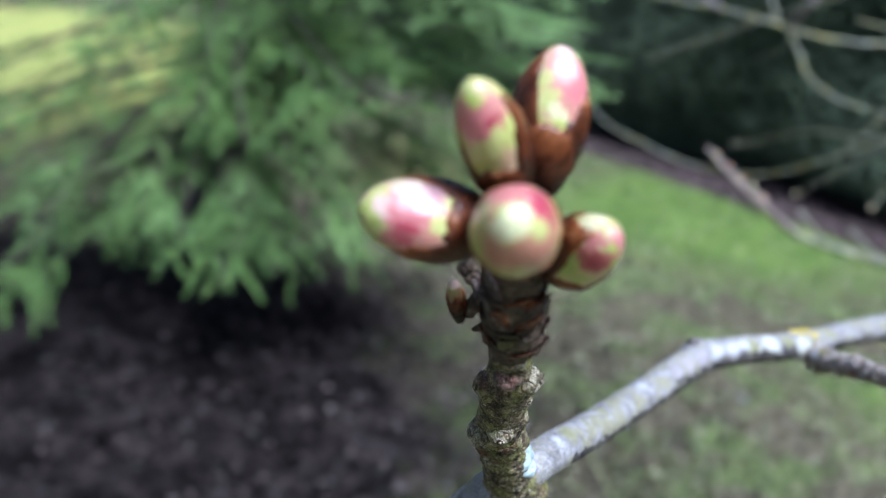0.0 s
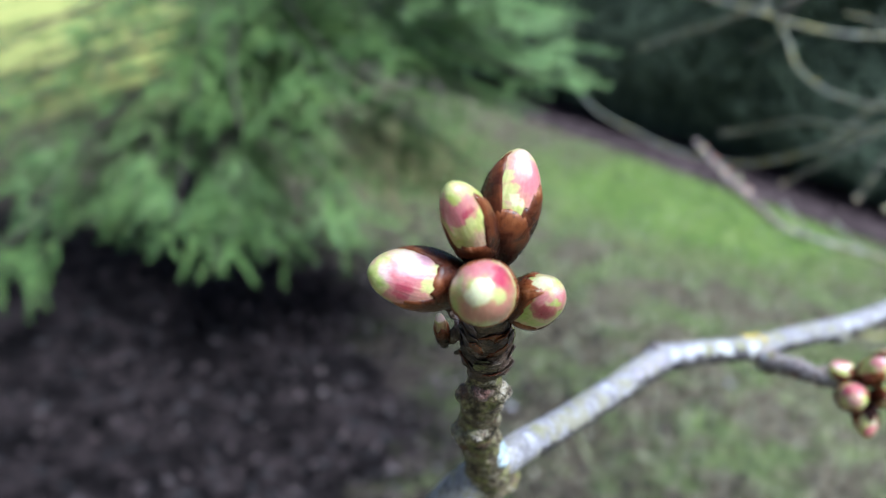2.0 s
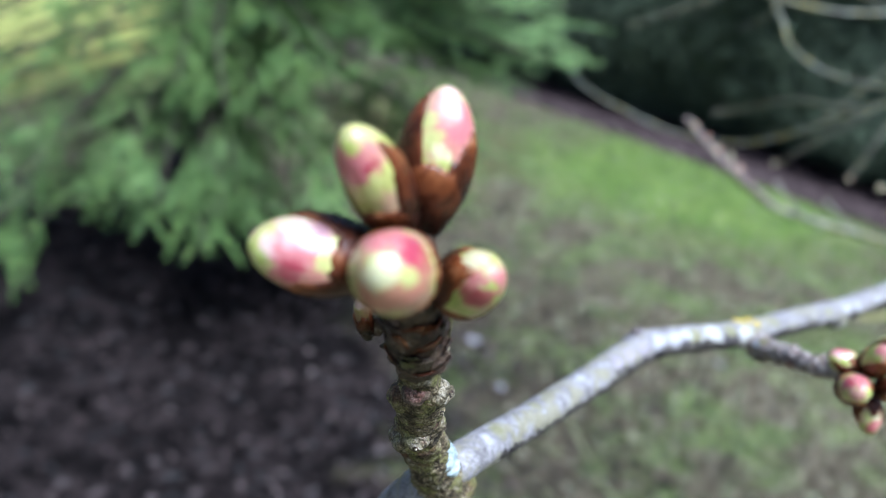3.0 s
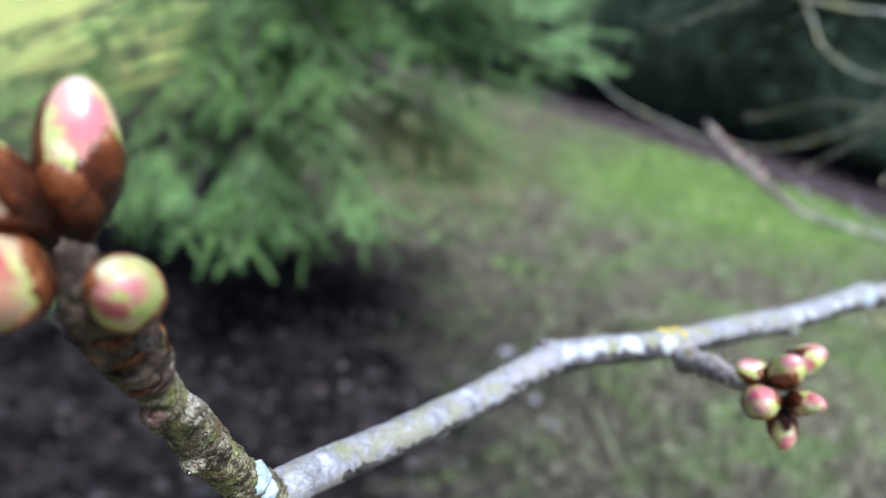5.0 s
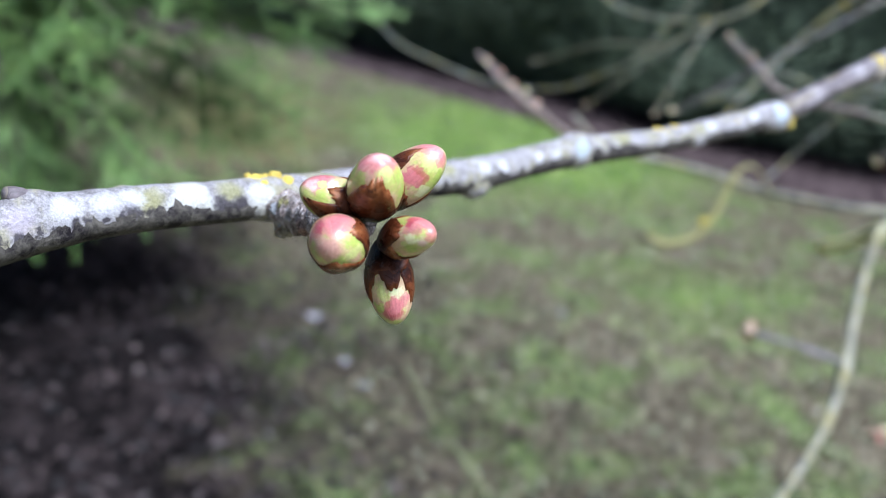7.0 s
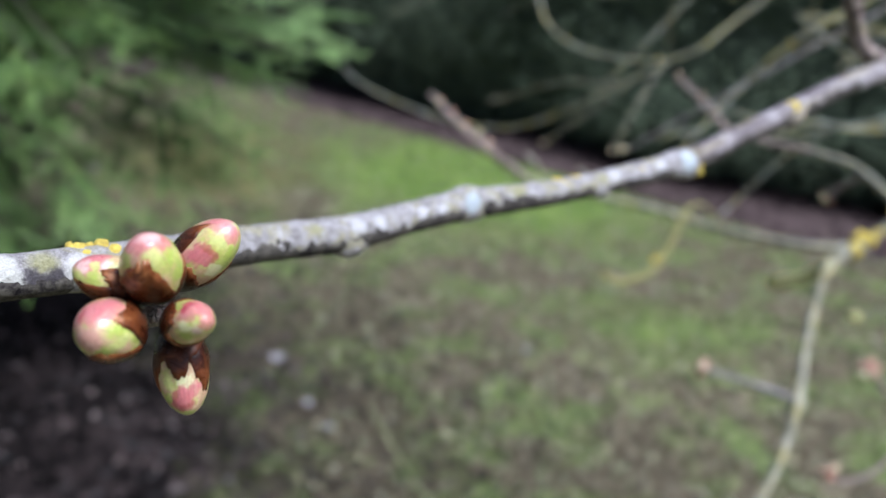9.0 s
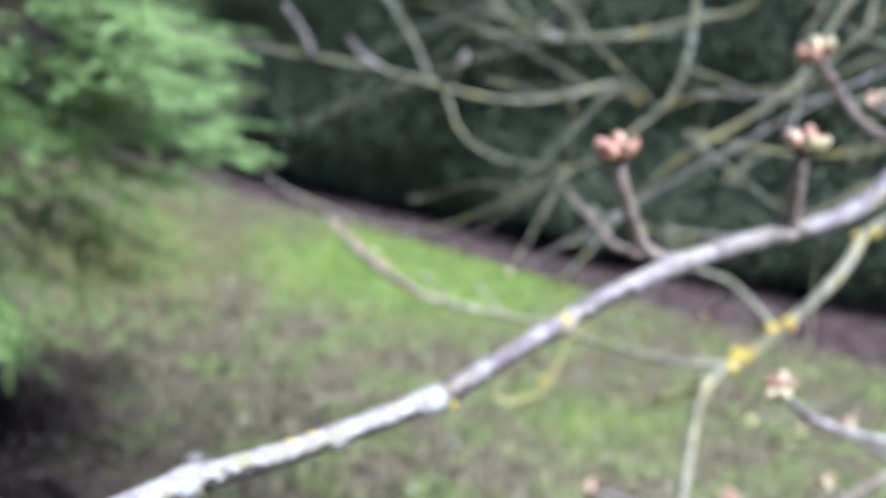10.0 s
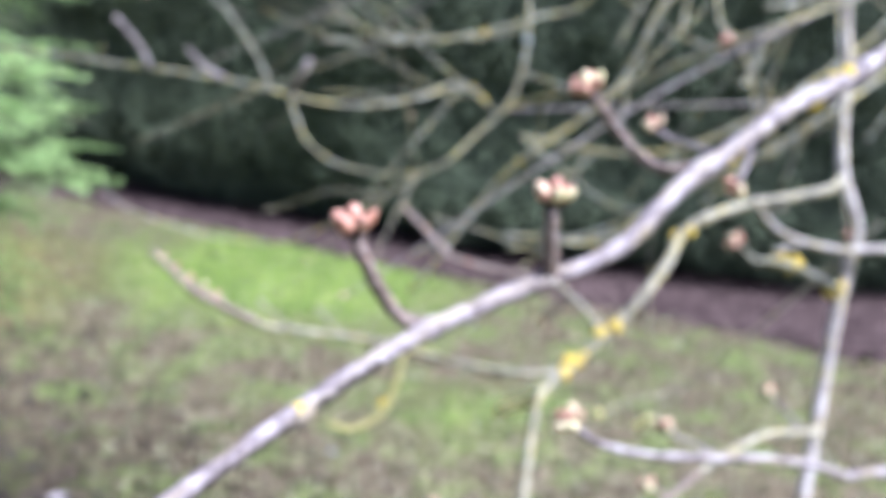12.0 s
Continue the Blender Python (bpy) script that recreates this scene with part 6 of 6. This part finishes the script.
def conifer_branch(z0, dx, dy, reach, droop, first, step, number, mat=NEEDLE, spread=1.0, hang=1.0, bare=False):
    """A drooping limb with feathery sprays of flat little leaves."""
    th = math.atan2(dy, dx)

    def at(f):
        return np.array([CX + dx * reach * f + 0.10 * math.sin(3 * f + th) * dy, CY + dy * reach * f - 0.10 * math.sin(3 * f + th) * dx, z0 + 0.22 * f - droop * f * f * 1.6])

    ctrl = [(*at(f), 0.014 * (1 - f) + 0.0025) for f in (0.0, 0.25, 0.5, 0.75, 1.0)]
    if not bare:
        ob = wood("limb", ctrl, TRUNK, conifer, step=0.12, sides=6, rough=0.08, grain=15, seed=number)
        ob.matrix_parent_inverse = cinv
    pls, ams, lo, wi = [], [], [], []
    for f in np.arange(first, 1.0, step * 0.55):
        if noise.noise(Vector((f * 7, number * 1.7, 0.3))) < 0.0:
            continue
        p0 = at(f) + rg.normal(0, 0.03, 3) * (1, 1, 0.7)
        fw = at(min(1.0, f + 0.02)) - at(f - 0.02)
        fw /= np.linalg.norm(fw)
        sd = np.array([fw[1], -fw[0], 0.0])
        for s in (-1, 1):
            length = rg.uniform(0.10, 0.30) * (1.15 - 0.45 * f) * spread
            dirv = fw * rg.uniform(0.7, 1.3) + sd * s * rg.uniform(0.15, 0.75) + np.array([0, 0, hang * rg.uniform(-0.30, 0.02) + rg.uniform(-0.05, 0.10)])
            dirv /= np.linalg.norm(dirv)
            k = max(8, int(length / 0.0024))
            t = np.linspace(0.03, 1, k)[:, None]
            line_t = p0 + dirv * length * t + np.array([0, 0, -0.50 * hang]) * (length * t) ** 1.5 + rg.normal(0, 0.002, (k, 3))
            a = dirv + np.where(np.arange(k)[:, None] % 2 == 0, 1, -1) * np.cross(dirv, (0, 0, 1)) * 0.95 + rg.normal(0, 0.22, (k, 3))
            pls.append(line_t)
            ams.append(a)
            lo.append(rg.uniform(0.016, 0.028, k) * (1.15 - 0.75 * t[:, 0]))
            wi.append(rg.uniform(0.0024, 0.0040, k))
    if not pls:
        return
    ob = leaves("spray", np.concatenate(pls), np.concatenate(ams), np.concatenate(lo), np.concatenate(wi), mat, conifer)
    tagged(ob, kind="stuff")
    ob.matrix_parent_inverse = cinv


count = 0
for li, z0 in enumerate(levels_c):
    for b in range(4 if z0 < 1.9 else 3):
        th = li * 2.399 + b * (1.571 if z0 < 1.9 else 2.094) + rg.uniform(-0.3, 0.3)
        dx, dy = math.cos(th), math.sin(th)
        if dy > 0.6 and z0 < 1.9 and b % 2:
            continue
        reach = (1.7 + 0.35 * min(1.2, z0 - 0.5)) if z0 < 1.75 else 2.3 * max(0.15, 1 - (z0 - 1.75) / 3.4)
        reach *= rg.uniform(0.80, 1.08)
        if dx < -0.12 and dy < 0.85 and 0.5 < z0 < 2.0 and rg.random() < 0.82:
            continue
        if dy < -0.2 and z0 < 1.4 and rg.random() < 0.4:
            continue
        if dx > 0.3 and dy > -0.6 and (z0 < 1.15 or (z0 > 1.9 and rg.random() < 0.6)):
            continue
        if dx > 0.4 and z0 < 1.9:
            reach *= 0.8
        if z0 < 1.9 and rg.random() < 0.66:
            continue
        droop = rg.uniform(0.20, 0.36) * (reach / 2.0)
        if z0 + 0.22 - 1.6 * droop < 0.2:
            droop *= 0.6
        conifer_branch(z0, dx, dy, reach, droop, 0.30 if z0 < 1.9 else 0.15, 0.042 if z0 < 1.9 else 0.032, count, NEEDLE, 1.0 if z0 < 1.9 else 1.3)
        count += 1
# the skirt towards the open lawn: low, long limbs whose ends hang in tufts over the soil, pale at their tips
for k in range(22):
    tx = -1.62 + 1.47 * ((k * 0.618) % 1.0) + rg.uniform(-0.05, 0.05)
    tz = (0.36 if tx < -0.75 else 0.46) + rg.uniform(-0.05, 0.30)
    ty = rg.uniform(1.95, 2.45) + 0.15 * (tx > -0.4)
    vx, vy = tx - CX, ty - CY
    reach = math.hypot(vx, vy)
    droop = rg.uniform(0.16, 0.26)
    args = (tz - 0.22 + 1.6 * droop, vx / reach, vy / reach, reach, droop)
    conifer_branch(*args, 0.56, 0.036, count, NEEDLE, 1.0, 0.8)
    if k % 2:
        conifer_branch(*args, 0.90, 0.034, count, NEEDLE_LIT, 0.7, 0.9, True)
    count += 1
# a higher, thinner layer above it, with gaps through which the lawn shows
for k in range(34):
    tx = -1.35 + 1.40 * ((k * 0.618 + 0.3) % 1.0)
    ty, tz = rg.uniform(1.95, 2.7), rg.uniform(0.68, 1.12)
    vx, vy = tx - CX, ty - CY
    reach = math.hypot(vx, vy)
    conifer_branch(tz - 0.22 + 1.6 * 0.18, vx / reach, vy / reach, reach, 0.18, 0.56 if tx > -0.7 else 0.68, 0.044, count, NEEDLE, 1.0, 0.5)
    count += 1
# the skirt's near corner, hanging lowest
for k in range(12):
    tx, ty, tz = rg.uniform(-0.62, -0.26), rg.uniform(2.05, 2.40), rg.uniform(0.36, 0.62)
    vx, vy = tx - CX, ty - CY
    reach = math.hypot(vx, vy)
    conifer_branch(tz - 0.22 + 1.6 * 0.22, vx / reach, vy / reach, reach, 0.22, 0.62, 0.036, count, NEEDLE, 1.0, 0.8)
    count += 1
# a thin dusky veil of sprays towards the bed
for k in range(34):
    tx, ty, tz = -0.95 + 1.20 * ((k * 0.618) % 1.0), rg.uniform(2.2, 3.3), rg.uniform(0.58, 1.02)
    vx, vy = tx - CX, ty - CY
    reach = math.hypot(vx, vy)
    conifer_branch(tz - 0.22 + 1.6 * 0.16, vx / reach, vy / reach, reach, 0.16, 0.70, 0.040, count, NEEDLE, 1.25, 0.3)
    count += 1
# long limbs over the soil, above the skirt: unseen, added to shade both
for k in range(10):
    tx, ty, tz = rg.uniform(-1.9, -0.75), rg.uniform(1.3, 2.4), rg.uniform(1.75, 2.4)
    vx, vy = tx - CX, ty - CY
    reach = math.hypot(vx, vy)
    conifer_branch(tz - 0.22 + 1.6 * 0.2, vx / reach, vy / reach, reach, 0.2, 0.35, 0.045, count)
    count += 1
# fronds in flat layers at the tree's open side, the outer ones coloured as sunlit
for k in range(30):
    tz = (1.10, 1.22, 1.36, 1.52)[k % 4] + rg.uniform(-0.025, 0.025)
    tx, ty = (0.36, 0.26, 0.14, -0.02, -0.2)[k % 5] + rg.uniform(-0.06, 0.02), rg.uniform(1.98, 2.6)
    vx, vy = tx - CX, ty - CY
    reach = math.hypot(vx, vy)
    conifer_branch(tz - 0.22 + 1.6 * 0.10, vx / reach, vy / reach, reach, 0.10, 0.74, 0.020, count, NEEDLE_LIT if tx > -0.12 else NEEDLE, 0.8, 0.15)
    count += 1
# more fronds in the brighter, sunlit leaf colour
for k in range(14):
    tx, ty, tz = rg.uniform(0.16, 0.32), rg.uniform(2.05, 2.4), 1.14 + 0.34 * ((k * 0.618) % 1.0)
    vx, vy = tx - CX, ty - CY
    reach = math.hypot(vx, vy)
    conifer_branch(tz - 0.22 + 1.6 * 0.10, vx / reach, vy / reach, reach, 0.10, 0.80, 0.018, count, NEEDLE_LIT, 0.85, 0.15)
    count += 1
# a few darker limbs below those, over the lawn's edge
for k in range(9):
    if k < 4:
        tx, ty, tz = rg.uniform(-0.45, -0.05), rg.uniform(2.0, 2.8), rg.uniform(0.80, 1.04)
    else:
        tx, ty, tz = rg.uniform(0.10, 0.26), rg.uniform(2.15, 2.5), rg.uniform(0.94, 1.02)
    vx, vy = tx - CX, ty - CY
    reach = math.hypot(vx, vy)
    conifer_branch(tz - 0.22 + 1.6 * 0.12, vx / reach, vy / reach, reach, 0.12, 0.62, 0.034, count, NEEDLE, 0.8, 0.25)
    count += 1

# grass, dead leaves and a few bleached leaves on the ground
def soil_share(x, y):
    return math.hypot((x + 1.25) / 1.75, (y - 2.05) / 1.9)


N = 60000
gx, gy = rg.uniform(-3.0, 4.2, N), rg.uniform(1.4, 7.6, N)
keep = np.array([soil_share(x, y) + 0.5 * noise.noise(Vector((x * 2.5, y * 2.5, 0))) > 0.95 for x, y in zip(gx, gy)])
front = np.interp(gx, bf[:, 0], bf[:, 1])
keep &= gy < front - 0.03
gx, gy = gx[keep], gy[keep]
n = len(gx)
gz = np.array([relief(x, y) for x, y in zip(gx, gy)])
am = np.column_stack([rg.normal(0, 0.5, n), rg.normal(0, 0.5, n), np.ones(n)])
tagged(leaves("grass", np.column_stack([gx, gy, gz - 0.004]), am, rg.uniform(0.02, 0.055, n), rg.uniform(0.003, 0.006, n), GRASS), "short thin grass blades of the lawn", "grass", kind="stuff")
N = 2200
lx, ly = rg.normal(-0.5, 0.8, N), rg.uniform(1.3, 4.2, N)
lz = np.array([relief(x, y) for x, y in zip(lx, ly)]) + 0.006
am = np.column_stack([rg.normal(0, 1, N), rg.normal(0, 1, N), rg.normal(0.05, 0.12, N)])
tagged(leaves("leaf_litter", np.column_stack([lx, ly, lz]), am, rg.uniform(0.02, 0.06, N), rg.uniform(0.012, 0.03, N), SHADED_LITTER), "brown dead leaves scattered on the soil, darkened for the conifer's shade", "leaf litter", kind="stuff")
N = 900
lx, ly = rg.normal(-0.05, 0.42, N), rg.uniform(1.5, 3.6, N)
lz = np.array([relief(x, y) for x, y in zip(lx, ly)]) + 0.010
am = np.column_stack([rg.normal(0, 1, N), rg.normal(0, 1, N), rg.normal(0.15, 0.25, N)])
tagged(leaves("faded_leaves", np.column_stack([lx, ly, lz]), am, rg.uniform(0.018, 0.045, N), rg.uniform(0.012, 0.026, N), LITTER_PALE), "faded pinkish-brown leaf bits on the soil", "leaf litter", kind="stuff")
N = 8000
lx, ly = rg.uniform(0.15, 4.0, N) + rg.exponential(0.12, N), rg.uniform(1.35, 6.2, N)
lz = np.array([relief(x, y) for x, y in zip(lx, ly)]) + 0.015
am = np.column_stack([rg.normal(0, 1, N), rg.normal(0, 1, N), rg.normal(0.1, 0.3, N)])
tagged(leaves("moss_and_clover", np.column_stack([lx, ly, lz]), am, rg.uniform(0.012, 0.032, N), rg.uniform(0.008, 0.018, N), CLOVER), "clover, moss tufts and withered bits in the lawn", "ground cover", kind="stuff")

N = 1500
lx, ly = rg.uniform(0.35, 3.6, N), rg.uniform(1.4, 4.6, N)
lz = np.array([relief(x, y) for x, y in zip(lx, ly)]) + 0.022
am = np.column_stack([rg.normal(0, 1, N), rg.normal(0, 1, N), rg.normal(0.1, 0.25, N)])
tagged(leaves("straw_bits", np.column_stack([lx, ly, lz]), am, rg.uniform(0.010, 0.030, N), rg.uniform(0.008, 0.018, N), LITTER_STRAW), "straw-coloured withered bits in the lawn", "leaf litter", kind="stuff")


def fallen_leaf(x, y, size, turn, mat, label, group):
    """One curled leaf with a raised rim."""
    z = relief(x, y)
    verts, faces = [], []
    for j in range(7):
        f = j / 6
        half = size * 0.36 * math.sin(math.pi * min(0.98, f + 0.02)) ** 0.7
        for i in range(5):
            s = i / 2 - 1
            u, v = (f - 0.5) * size, s * half
            verts.append((x + u * math.cos(turn) - v * math.sin(turn), y + u * math.sin(turn) + v * math.cos(turn), z + 0.006 + 0.25 * size * (s * s) * 0.6 + 0.12 * size * (2 * f - 1) ** 2))
    for j in range(6):
        for i in range(4):
            faces.append((j * 5 + i, j * 5 + i + 1, (j + 1) * 5 + i + 1, (j + 1) * 5 + i))
    return tagged(mesh_object("dead_leaf", verts, faces, mat), label, "leaf", group)


for k, (x, y, size) in enumerate(((0.235, 2.59, 0.060), (0.32, 2.305, 0.042), (0.37, 2.17, 0.036), (1.125, 2.635, 0.040), (-0.70, 4.74, 0.060), (-0.90, 2.30, 0.040), (-0.47, 2.22, 0.035), (0.98, 2.35, 0.036), (0.12, 2.05, 0.034), (0.70, 2.90, 0.034), (-0.20, 1.95, 0.032), (-0.62, 2.75, 0.034), (0.33, 3.35, 0.040))):
    if k < 5:
        fallen_leaf(x, y, size, k * 1.9, PALE_LEAF, "curled bleached dead leaf on the thin lawn", "bleached leaves on the ground")
    else:
        fallen_leaf(x, y, size * 1.2, k * 1.9, SHADED_LITTER, "curled brown dead leaf lying on the ground", "brown leaves on the ground")
# a pale withered stem lying on the lawn
tagged(wood("fallen_stem", [(0.505, 2.29, 0.012, 0.002), (0.52, 2.15, 0.022, 0.0026), (0.565, 1.95, 0.012, 0.0030), (0.60, 1.80, 0.020, 0.0028), (0.64, 1.66, 0.012, 0.002)], STRAW, None, step=0.01, sides=10, rough=0.15, grain=90),
       "pale yellow-green withered stem lying on the lawn", "stem")
